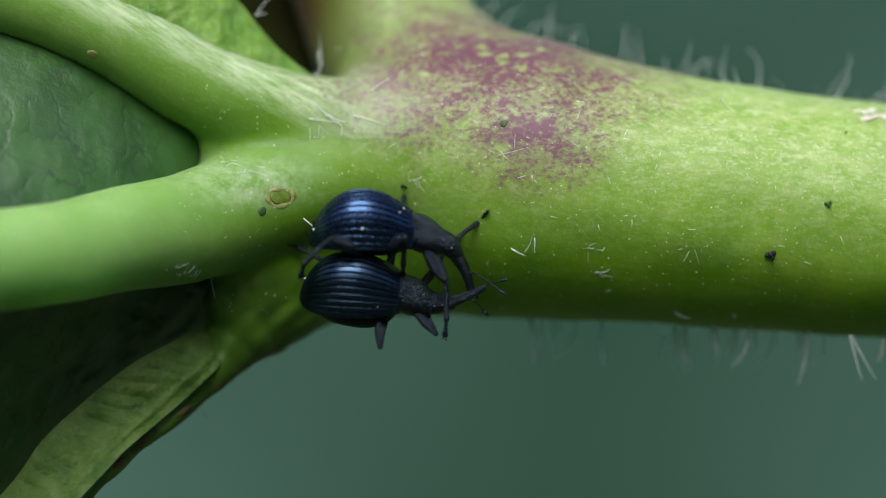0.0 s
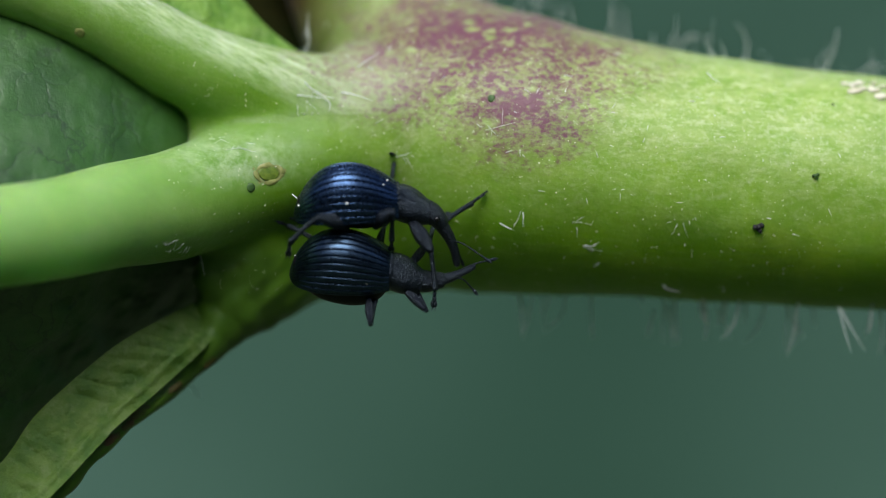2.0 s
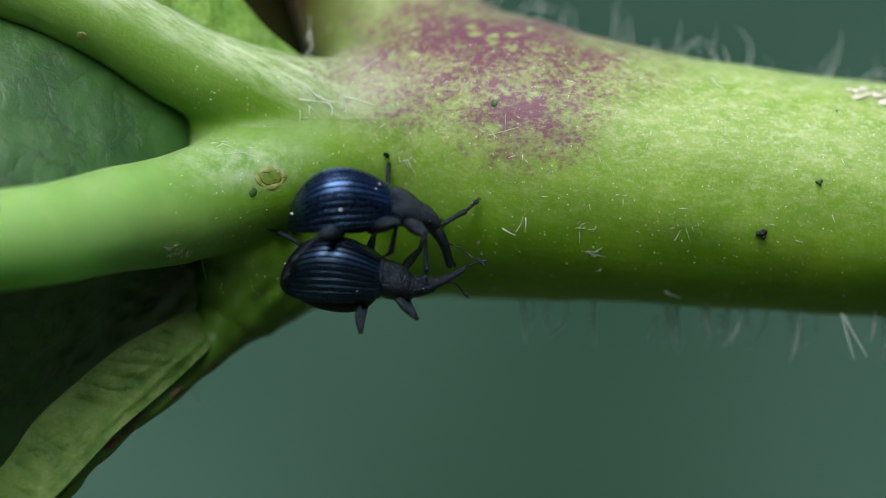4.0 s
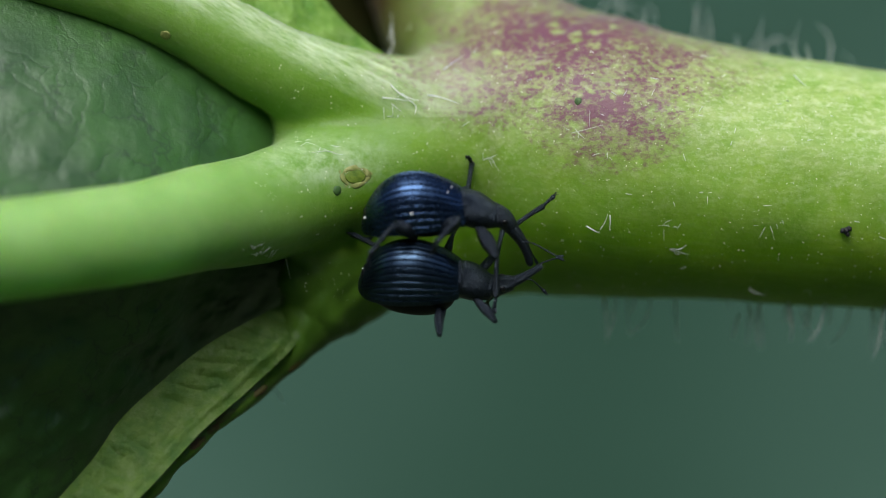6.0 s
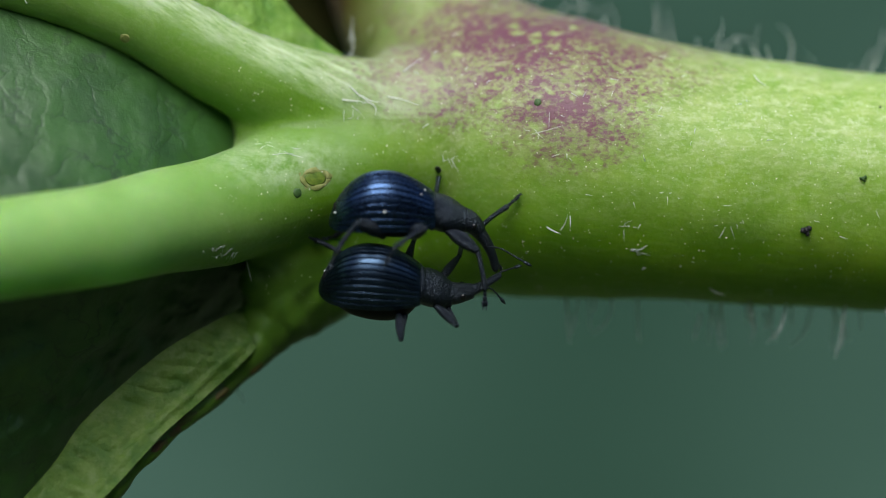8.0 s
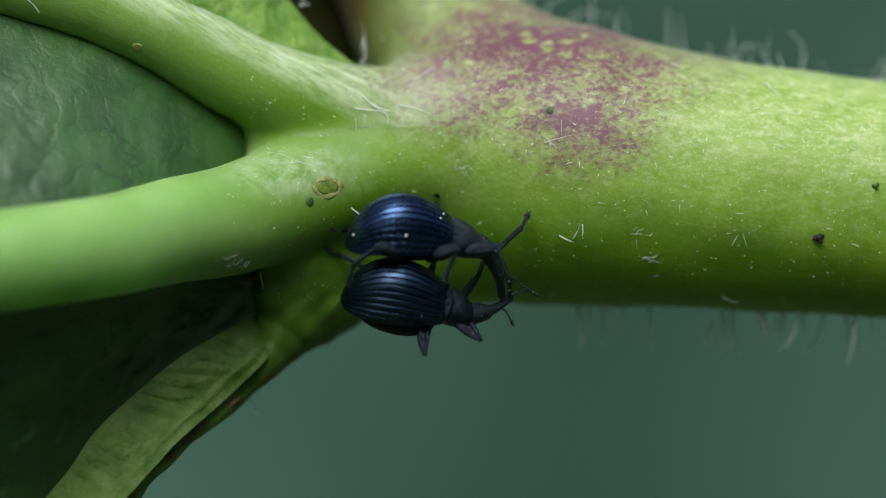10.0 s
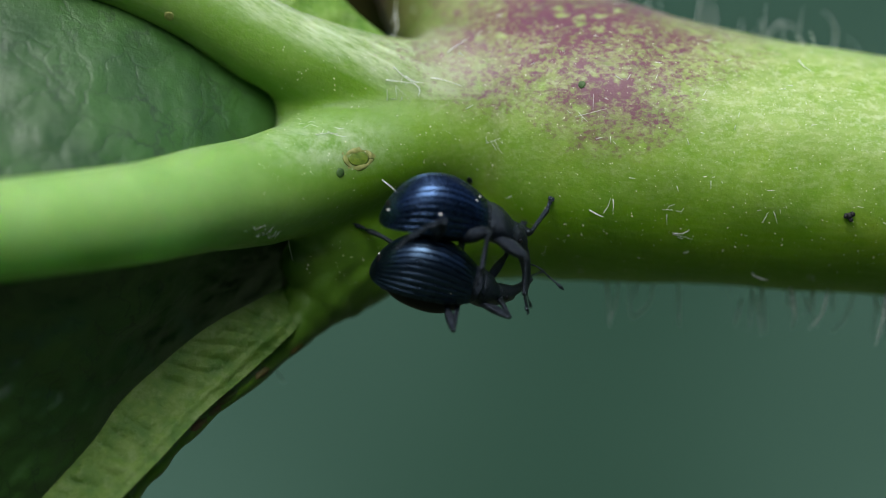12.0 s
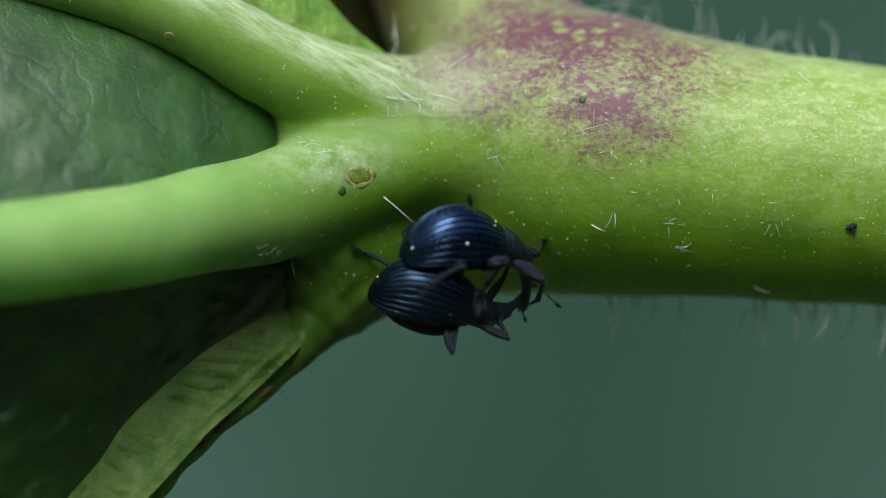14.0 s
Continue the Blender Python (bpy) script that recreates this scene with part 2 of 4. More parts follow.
def pitted_material(name, low, high, rough, pits):
    m, n, l, b = material(name, rough - 0.05, 0.0, 0.55)
    b.inputs["Specular Tint"].default_value = (0.62, 0.80, 1.0, 1)
    at = place(n, l)
    v = n.new("ShaderNodeTexVoronoi")
    v.inputs["Scale"].default_value = pits
    l.new(at, v.inputs["Vector"])
    broad = noise_tex(n, l, at, 6.0, 4, 0.6)
    l.new(ramp(n, l, broad, [(0.3, low), (0.7, high)]), b.inputs["Base Color"])
    first = bump(n, l, v.outputs["Distance"], b, 0.024, 1.0)
    bump(n, l, noise_tex(n, l, at, 40, 3), b, 0.004, 0.5, first)
    return m


def plain_material(name, low, high, rough, scale=8.0, depth=0.02, spec=0.4):
    m, n, l, b = material(name, rough, 0.0, spec)
    at = place(n, l)
    f = noise_tex(n, l, at, scale, 4, 0.6)
    l.new(ramp(n, l, f, [(0.3, low), (0.7, high)]), b.inputs["Base Color"])
    bump(n, l, f, b, depth, 0.7)
    return m


def hair_material():
    m, n, l, b = material("plant_hair", 0.35, 0, 0.5)
    at = place(n, l)
    c = ramp(n, l, noise_tex(n, l, at, 5.0, 3), [(0.3, (0.80, 0.84, 0.80)), (0.7, (0.92, 0.94, 0.92))])
    l.new(c, b.inputs["Base Color"])
    see_through(n, l, b, c, 0.3)
    return m


def foliage_material():
    """Distant greenery: broad soft patches of leaf green."""
    m, n, l, b = material("distant_foliage", 0.8, 0, 0.2)
    tc, mp = n.new("ShaderNodeTexCoord"), n.new("ShaderNodeMapping")
    mp.inputs["Scale"].default_value = (-1, 1, 1)
    l.new(tc.outputs["Object"], mp.inputs["Vector"])
    f = noise_tex(n, l, mp.outputs[0], 3.6, 2, 0.45)
    l.new(ramp(n, l, f, [(0.34, (0.022, 0.065, 0.041)), (0.66, (0.064, 0.134, 0.100))]), b.inputs["Base Color"])
    return m


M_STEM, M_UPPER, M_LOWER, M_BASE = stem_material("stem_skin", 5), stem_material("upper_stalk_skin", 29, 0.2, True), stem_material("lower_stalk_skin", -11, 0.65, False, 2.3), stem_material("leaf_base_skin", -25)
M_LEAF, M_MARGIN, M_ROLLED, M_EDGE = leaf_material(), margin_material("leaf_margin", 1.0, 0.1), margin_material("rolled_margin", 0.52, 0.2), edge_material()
M_HAIR = hair_material()
M_SPECK = plain_material("pale_speck", (0.72, 0.74, 0.50), (0.85, 0.86, 0.70), 0.4, 20.0, 0.004)
M_YELLOW = plain_material("yellow_grain", (0.70, 0.62, 0.20), (0.85, 0.78, 0.35), 0.4, 20.0, 0.004)
M_WHITE = plain_material("white_grain", (0.80, 0.80, 0.78), (0.9, 0.9, 0.88), 0.4, 20.0, 0.004)
M_BLACK = plain_material("black_crumb", (0.008, 0.008, 0.010), (0.02, 0.02, 0.022), 0.6, 20.0, 0.02)
M_GREENSPOT = plain_material("dark_green_spot", (0.03, 0.08, 0.015), (0.06, 0.13, 0.03), 0.5, 12.0, 0.02)
M_SCAR = plain_material("scar_tissue", (0.16, 0.20, 0.04), (0.31, 0.32, 0.11), 0.5, 9.0, 0.03)
M_PIT = plain_material("scar_pit", (0.06, 0.12, 0.010), (0.17, 0.24, 0.03), 0.35, 9.0, 0.02)
M_SCAB = plain_material("dry_scab", (0.60, 0.55, 0.38), (0.85, 0.84, 0.72), 0.6, 7.0, 0.05)
M_SHELL_A = shell_material("blue_wing_case", (0.024, 0.048, 0.098), (0.038, 0.070, 0.140), 0.97, 0.26)
M_SHELL_B = shell_material("blue_black_wing_case", (0.026, 0.046, 0.078), (0.043, 0.074, 0.120), 0.97, 0.30)
M_PRONOTUM = pitted_material("pitted_black_shield", (0.004, 0.006, 0.009), (0.009, 0.012, 0.018), 0.36, 36.0)
M_CHITIN = pitted_material("black_chitin", (0.004, 0.005, 0.007), (0.008, 0.010, 0.014), 0.36, 42.0)
M_BELLY = plain_material("black_underside", (0.004, 0.004, 0.005), (0.008, 0.008, 0.009), 0.5, 16.0, 0.01, 0.12)
M_EYE = plain_material("black_eye", (0.004, 0.004, 0.005), (0.008, 0.008, 0.009), 0.15, 40.0, 0.004)
M_STIPULE = plain_material("dark_stipule", (0.006, 0.014, 0.002), (0.022, 0.020, 0.005), 0.9, 1.0, 0.05, 0.05)
M_FOLIAGE = foliage_material()
M_SOIL = plain_material("ground_litter", (0.02, 0.03, 0.012), (0.05, 0.07, 0.03), 0.9, 0.05, 1.0)


# ---- helpers for meshes, all in millimetres ----
def part(name, data, mat, parent=None, label="", smooth=True):
    """Links (verts, faces) as one mesh object under parent."""
    verts, faces = data
    me = bpy.data.meshes.new(name)
    me.from_pydata([tuple(0.001 * c for c in v) for v in np.asarray(verts, float)], [], [tuple(int(i) for i in f) for f in faces])
    if smooth:
        me.shade_smooth()
    me.materials.append(mat)
    me.update()
    ob = new(name, me)
    if parent is not None:
        ob.parent = parent
    if label:
        tagged(ob, label)
    return ob


def merged(pieces):
    verts, faces, n = [], [], 0
    for v, f in pieces:
        verts.append(np.asarray(v, float))
        faces += [tuple(i + n for i in q) for q in f]
        n += len(v)
    return np.concatenate(verts), faces


def spline(points, per):
    """Catmull-Rom through rows of numbers, per steps a span."""
    p = np.asarray(points, float)
    e = np.vstack([2 * p[0] - p[1], p, 2 * p[-1] - p[-2]])
    out = []
    for i in range(len(p) - 1):
        a, b, c, d = e[i:i + 4]
        for k in range(per):
            t = k / per
            out.append(0.5 * (2 * b + (c - a) * t + (2 * a - 5 * b + 4 * c - d) * t * t + (3 * b - a - 3 * c + d) * t ** 3))
    out.append(p[-1])
    return np.array(out)


def tube(path, radii, sides=10, flat=1.0):
    """A closed tube along path, with a radius at each place."""
    path = np.asarray(path, float)
    radii = np.broadcast_to(np.asarray(radii, float), (len(path),))
    tan = np.gradient(path, axis=0)
    tan /= np.linalg.norm(tan, axis=1)[:, None] + 1e-12
    ref = np.array([0.0, 0, 1]) if abs(tan[0][2]) < 0.9 else np.array([0.0, 1, 0])
    side = np.cross(tan[0], ref)
    verts, faces = [], []
    for i in range(len(path)):
        side = side - tan[i] * (side @ tan[i])
        side /= np.linalg.norm(side) + 1e-12
        up = np.cross(side, tan[i])
        for k in range(sides):
            a = 2 * math.pi * k / sides
            verts.append(path[i] + radii[i] * (math.cos(a) * side + flat * math.sin(a) * up))
    for i in range(len(path) - 1):
        for k in range(sides):
            k2 = (k + 1) % sides
            faces.append((i * sides + k, i * sides + k2, (i + 1) * sides + k2, (i + 1) * sides + k))
    faces.append(tuple(range(sides))[::-1])
    faces.append(tuple((len(path) - 1) * sides + k for k in range(sides)))
    return np.array(verts), faces


def egg(centre, radii, nu=16, nv=10, rough=0.0, seed=0):
    rng = np.random.default_rng(seed)
    verts, faces = [], []
    for j in range(nv + 1):
        th = math.pi * j / nv
        for i in range(nu):
            ph = 2 * math.pi * i / nu
            k = 1 + rough * rng.uniform(-1, 1)
            verts.append((centre[0] + k * radii[0] * math.sin(th) * math.cos(ph), centre[1] + k * radii[1] * math.sin(th) * math.sin(ph), centre[2] + k * radii[2] * math.cos(th)))
    for j in range(nv):
        for i in range(nu):
            i2 = (i + 1) % nu
            faces.append((j * nu + i, (j + 1) * nu + i, (j + 1) * nu + i2, j * nu + i2))
    return np.array(verts), faces


def spread(x, y, z, *rest):
    """Widens a drawing made at the stem's near side (y = -2) to the depth y."""
    k = (D_REF + 2 + y) / D_REF
    return (x * k, y, z * k, *(r * k for r in rest))


# ---- the setting ----
def build_setting():
    n, r = 96, 2.4
    v = []
    for k in range(6):
        for i in range(n):
            a = 2 * math.pi * i / n
            top = 850 + 60 * math.sin(3 * a)
            v.append((r * 1000 * math.cos(a), r * 1000 * math.sin(a), -500 + (500 + top) * k / 5))
    f = [(j * n + i, j * n + (i + 1) % n, (j + 1) * n + (i + 1) % n, (j + 1) * n + i) for j in range(5) for i in range(n)]
    tagged(part("backdrop", (v, f), M_FOLIAGE), "blurred dark green foliage far behind the stalk", "foliage", kind="structure")
    g = 400000
    tagged(part("ground", ([(-g, -g, -500), (g, -g, -500), (g, g, -500), (-g, g, -500)], [(0, 1, 2, 3)]), M_SOIL), "dark green weedy ground below the plant", "ground", kind="structure")


build_setting()

# ---- the plant: stem and leaf stalks as one smooth body ----
CHAINS = {
    "stem": [(15, 0, -0.50, 2.05), (7.84, 0, 0.13, 2.06), (4.16, 0, 0.46, 2.18), (2.16, 0.1, 0.74, 2.32), (1.0, 0.3, 1.0, 2.38), (0, 0.9, 1.6, 2.1),
             (-0.9, 1.8, 2.9, 1.55), (-1.7, 2.8, 4.6, 1.38), (-2.8, 3.6, 7.0, 1.3)],
    "upper_petiole": [(-12, -2.6, 5.1, 0.70), (-7.84, -1.8, 4.0, 0.72), (-6.84, -1.6, 3.63, 0.71), (-5.84, -1.4, 3.2, 0.74), (-4.84, -1.2, 2.6, 0.78),
                      (-3.64, -1.0, 2.08, 0.80), (-2.2, -0.65, 1.7, 0.92), (-0.8, -0.1, 1.45, 1.4)],
    "lower_petiole": [(-12, -7.0, -1.2, 0.90), (-7.84, -4.6, -0.64, 0.90), (-6.84, -3.9, -0.49, 0.90), (-5.84, -3.1, -0.25, 0.93), (-4.84, -2.25, -0.08, 0.97),
                      (-3.64, -1.4, 0.34, 1.0), (-2.2, -0.85, 0.82, 1.0), (-0.8, -0.2, 1.1, 1.35)],
    "leaf_base": [(1.5, 0.2, 0.6, 2.15), (-0.5, 0.6, 0.1, 1.68), (-2.4, 0.35, -0.52, 1.2), (-3.2, -0.3, -1.18, 0.98), (-3.75, -0.75, -1.78, 0.70), (-4.2, -1.0, -2.38, 0.44), (-4.9, -1.4, -3.16, 0.27), (-5.68, -2.0, -3.86, 0.19),
                  (-6.45, -2.5, -4.66, 0.18), (-7.65, -3.0, -6.05, 0.18), (-9.2, -3.4, -7.8, 0.18)],
    "web": [(-4.22, -0.9, 1.95, 0.26), (-4.26, -0.9, 1.45, 0.28), (-4.22, -1.0, 0.95, 0.28)],
    "fold": [(-2.9, -0.5, -0.55, 0.85), (-3.6, -1.05, -0.95, 0.55), (-4.15, -1.3, -1.3, 0.32)],
}
SEGMENTS = []
for chain_index, rows in enumerate(CHAINS.values()):
    s = spline([spread(*row) for row in rows], 2)
    SEGMENTS.append([(s[i, :3], s[i + 1, :3], s[i, 3], s[i + 1, 3]) for i in range(len(s) - 1)])


def plant_distance(p):
    """Distance to the plant's skin at points p, and the stalk that is nearest."""
    each = []
    for segs in SEGMENTS:
        best = None
        for a, b, ra, rb in segs:
            ab = (b - a).astype(np.float32)
            pa = p - a.astype(np.float32)
            t = np.clip((pa @ ab) / (ab @ ab), 0, 1)
            q = pa - t[..., None] * ab
            d = np.sqrt(np.einsum("...i,...i->...", q, q)) - (ra + (rb - ra) * t)
            best = d if best is None else np.minimum(best, d)
        each.append(best)
    out = each[1]
    each[0] = each[0] + 0.018 * np.sin(2.1 * p[..., 0] + 1.3 * p[..., 2]) * np.cos(3.3 * p[..., 2] - 0.8 * p[..., 0])
    ragged = np.sin(4.7 * p[..., 0] + 1.1 * p[..., 2] + 2 * np.sin(1.9 * p[..., 0])) * np.sin(3.7 * p[..., 2] - 1.3 * p[..., 1]) + 0.5 * np.sin(11.0 * p[..., 0] - 7.0 * p[..., 2] + 3 * np.sin(2.3 * p[..., 2]))
    each[3] = each[3] + 0.04 * ragged * np.clip(-1.6 - p[..., 0], 0, 1)
    for d, k in ((each[4], 0.5), (each[2], 0.7), (each[5], 0.5), (each[0], 1.1), (each[3], 0.7)):
        h = np.clip(k - np.abs(out - d), 0, None) / k
        out = np.minimum(out, d) - h ** 3 * k / 6
    return out, np.argmin(np.stack(each[:4]), axis=0)


def plant_normal(p, e=0.02):
    p = np.asarray(p, np.float32)
    g = np.stack([plant_distance(p + e * np.eye(3, dtype=np.float32)[i])[0] - plant_distance(p - e * np.eye(3, dtype=np.float32)[i])[0] for i in range(3)], axis=-1)
    return g / (np.linalg.norm(g, axis=-1)[..., None] + 1e-9)


def onto_all(x, z):
    """The plant's skin met from the front at each (x, z): places, normals, and whether it was met."""
    way = np.stack([x, np.full(len(x), D_REF), z], axis=1).astype(np.float32)
    way /= np.linalg.norm(way, axis=1)[:, None]
    p = np.array([0, -(D_REF + 2), 0], np.float32) + way * (D_REF - 6.0)
    for _ in range(40):
        d = plant_distance(p)[0]
        p = p + way * np.clip(0.85 * d, 0, 2)[:, None] * (p[:, 1:2] < 12)
    return p.astype(float), plant_normal(p).astype(float), plant_distance(p)[0] < 0.03


def onto(x, z):
    p, n, met = onto_all(np.array([x]), np.array([z]))
    return (p[0], n[0]) if met[0] else (None, None)


def skin_mesh(lo, hi, step):
    """Surface nets over a grid: verts, quads."""
    axes = [np.arange(lo[i], hi[i] + step, step, dtype=np.float32) for i in range(3)]
    shape = tuple(len(a) for a in axes)
    d = np.empty(shape, np.float32)
    w = 16
    for i, j, k in (w * np.argwhere(np.ones([-(-n // w) for n in shape]))):
        axs = (axes[0][i:i + w], axes[1][j:j + w], axes[2][k:k + w])
        mid = np.array([(a[0] + a[-1]) / 2 for a in axs], np.float32)
        far = float(plant_distance(mid[None])[0][0])
        if abs(far) > w * step:
            d[i:i + w, j:j + w, k:k + w] = far
        else:
            d[i:i + w, j:j + w, k:k + w] = plant_distance(np.stack(np.meshgrid(*axs, indexing="ij"), axis=-1))[0]
    inside = d < 0
    total, count = np.zeros([s - 1 for s in shape] + [3], np.float32), np.zeros([s - 1 for s in shape], np.float32)
    cut = [slice(0, -1), slice(1, None)]
    for axis in range(3):
        others = [a for a in range(3) if a != axis]
        for u in (0, 1):
            for w in (0, 1):
                s0, s1 = [None] * 3, [None] * 3
                s0[axis], s1[axis] = cut[0], cut[1]
                for o, k in zip(others, (u, w)):
                    s0[o] = s1[o] = cut[k]
                a, b = d[tuple(s0)], d[tuple(s1)]
                cross = (a < 0) != (b < 0)
                off = np.zeros(a.shape + (3,), np.float32)
                off[..., axis] = np.where(cross, a / np.where(cross, a - b, 1), 0)
                off[..., others[0]], off[..., others[1]] = u, w
                total += off * cross[..., None]
                count += cross
    cells = np.argwhere(count > 0)
    index = -np.ones(count.shape, int)
    index[tuple(cells.T)] = np.arange(len(cells))
    verts = np.array(lo, np.float32) + step * (cells + total[tuple(cells.T)] / count[tuple(cells.T)][:, None])
    quads = []
    for axis in range(3):
        others = [(axis + 1) % 3, (axis + 2) % 3]
        s0, s1 = [slice(1, -1)] * 3, [slice(1, -1)] * 3
        s0[axis], s1[axis] = slice(0, -1), slice(1, None)
        a, b = inside[tuple(s0)], inside[tuple(s1)]
        at = np.argwhere(a != b)
        grow = np.array([1, 1, 1])
        grow[axis] = 0
        base = at + grow
        flip = a[tuple(at.T)]
        corner = []
        for du, dw in ((0, 0), (-1, 0), (-1, -1), (0, -1)):
            c = base.copy()
            c[:, others[0]] += du
            c[:, others[1]] += dw
            corner.append(index[tuple(c.T)])
        q = np.stack(corner, axis=1)
        q[~flip] = q[~flip][:, ::-1]
        quads.append(q)
    return verts, np.concatenate(quads)


plant = tagged(new("plant_stalk"), "pale green hairy plant stalk with wine-red blush at its node", "plant")


def build_stalks():
    verts, quads = skin_mesh((-10.6, -8.0, -6.6), (10.4, 6.0, 6.6), 0.1)
    normals = plant_normal(verts)
    owner = plant_distance(verts)[1]
    face_owner = np.median(owner[quads], axis=1).astype(int)
    names = ("stem", "petiole", "petiole", "leaf_base")
    labels = ("thick pale green stem with wine-red mottling", "light green upper leaf stalk", "light green lower leaf stalk", "dark green base of the leaf")
    for k, (name, label) in enumerate(zip(names, labels)):
        f = quads[face_owner == k]
        used, inverse = np.unique(f, return_inverse=True)
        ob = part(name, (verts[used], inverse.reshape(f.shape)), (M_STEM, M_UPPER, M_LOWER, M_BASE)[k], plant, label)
        ob.data.normals_split_custom_set_from_vertices([tuple(float(c) for c in v) for v in normals[used]])


build_stalks()


# ---- leaf blade and its margins ----
def sheet(inner, outer, per, across, bulge, rough, thick, seed=0, freq=1.0, lean=1.0, ragged=0.0, ribs=0.0):
    """A blade between two edges, bulging forward by bulge mm, blistered, with thickness."""
    a = spline([spread(*p) for p in inner], per)
    b = spline([spread(*p) for p in outer], per)
    for i in range(len(b)):
        q = Vector(b[i]) * 2.2
        b[i] += (b[i] - a[i]) / np.linalg.norm(b[i] - a[i]) * ragged * (noise.noise(q) + 0.6 * abs(noise.noise(q * 3.0)))
    nu, nv = len(a), across + 1
    walked = np.concatenate([[0], np.cumsum(np.linalg.norm(np.diff(a, axis=0), axis=1))])
    fade = np.linspace(1, 0, nu) ** 0.5 if lean != 1.0 else 1.0
    grid = np.empty((nu, nv, 3))
    for j in range(nv):
        v = j / across
        row = a + (b - a) * v
        row[:, 1] -= bulge * math.sin(math.pi * v ** lean) * fade
        for i in range(nu):
            p = Vector(row[i]) + Vector((seed * 7.1, 0, 0))
            k = noise.noise(p * 0.7 * freq) * 1.2 + noise.noise(p * 1.6 * freq) * 0.7 + abs(noise.noise(p * 3.1 * freq)) * 0.5
            row[i, 1] -= rough * k * min(1, 4 * v + 0.15, 4 * (1 - v) + 0.3)
            if ribs:
                along = walked[i] / 0.36 + 1.2 * v + 0.9 * noise.noise(p * 0.8)
                puff = abs(math.sin(math.pi * along)) ** 0.7 * (0.6 + 0.8 * abs(noise.noise(p * 1.4)))
                row[i, 1] -= ribs * puff * max(0, min(1, 6 * v, 5 * (0.74 - v))) + 0.05 * math.exp(-((v - 0.80) / 0.07) ** 2)
        grid[:, j] = row
    front, back = grid.reshape(-1, 3), (grid + [0, thick, 0]).reshape(-1, 3)
    n = len(front)
    faces = []
    for i in range(nu - 1):
        for j in range(nv - 1):
            q = (i * nv + j, i * nv + j + 1, (i + 1) * nv + j + 1, (i + 1) * nv + j)
            faces += [q, tuple(k + n for k in q[::-1])]
    rim = [i * nv for i in range(nu)] + [(nu - 1) * nv + j for j in range(1, nv)] + [i * nv + nv - 1 for i in range(nu - 2, -1, -1)] + [j for j in range(nv - 2, 0, -1)]
    for k in range(len(rim)):
        p, q = rim[k], rim[(k + 1) % len(rim)]
        faces.append((p, q, q + n, p + n))
    return np.vstack([front, back]), faces, grid


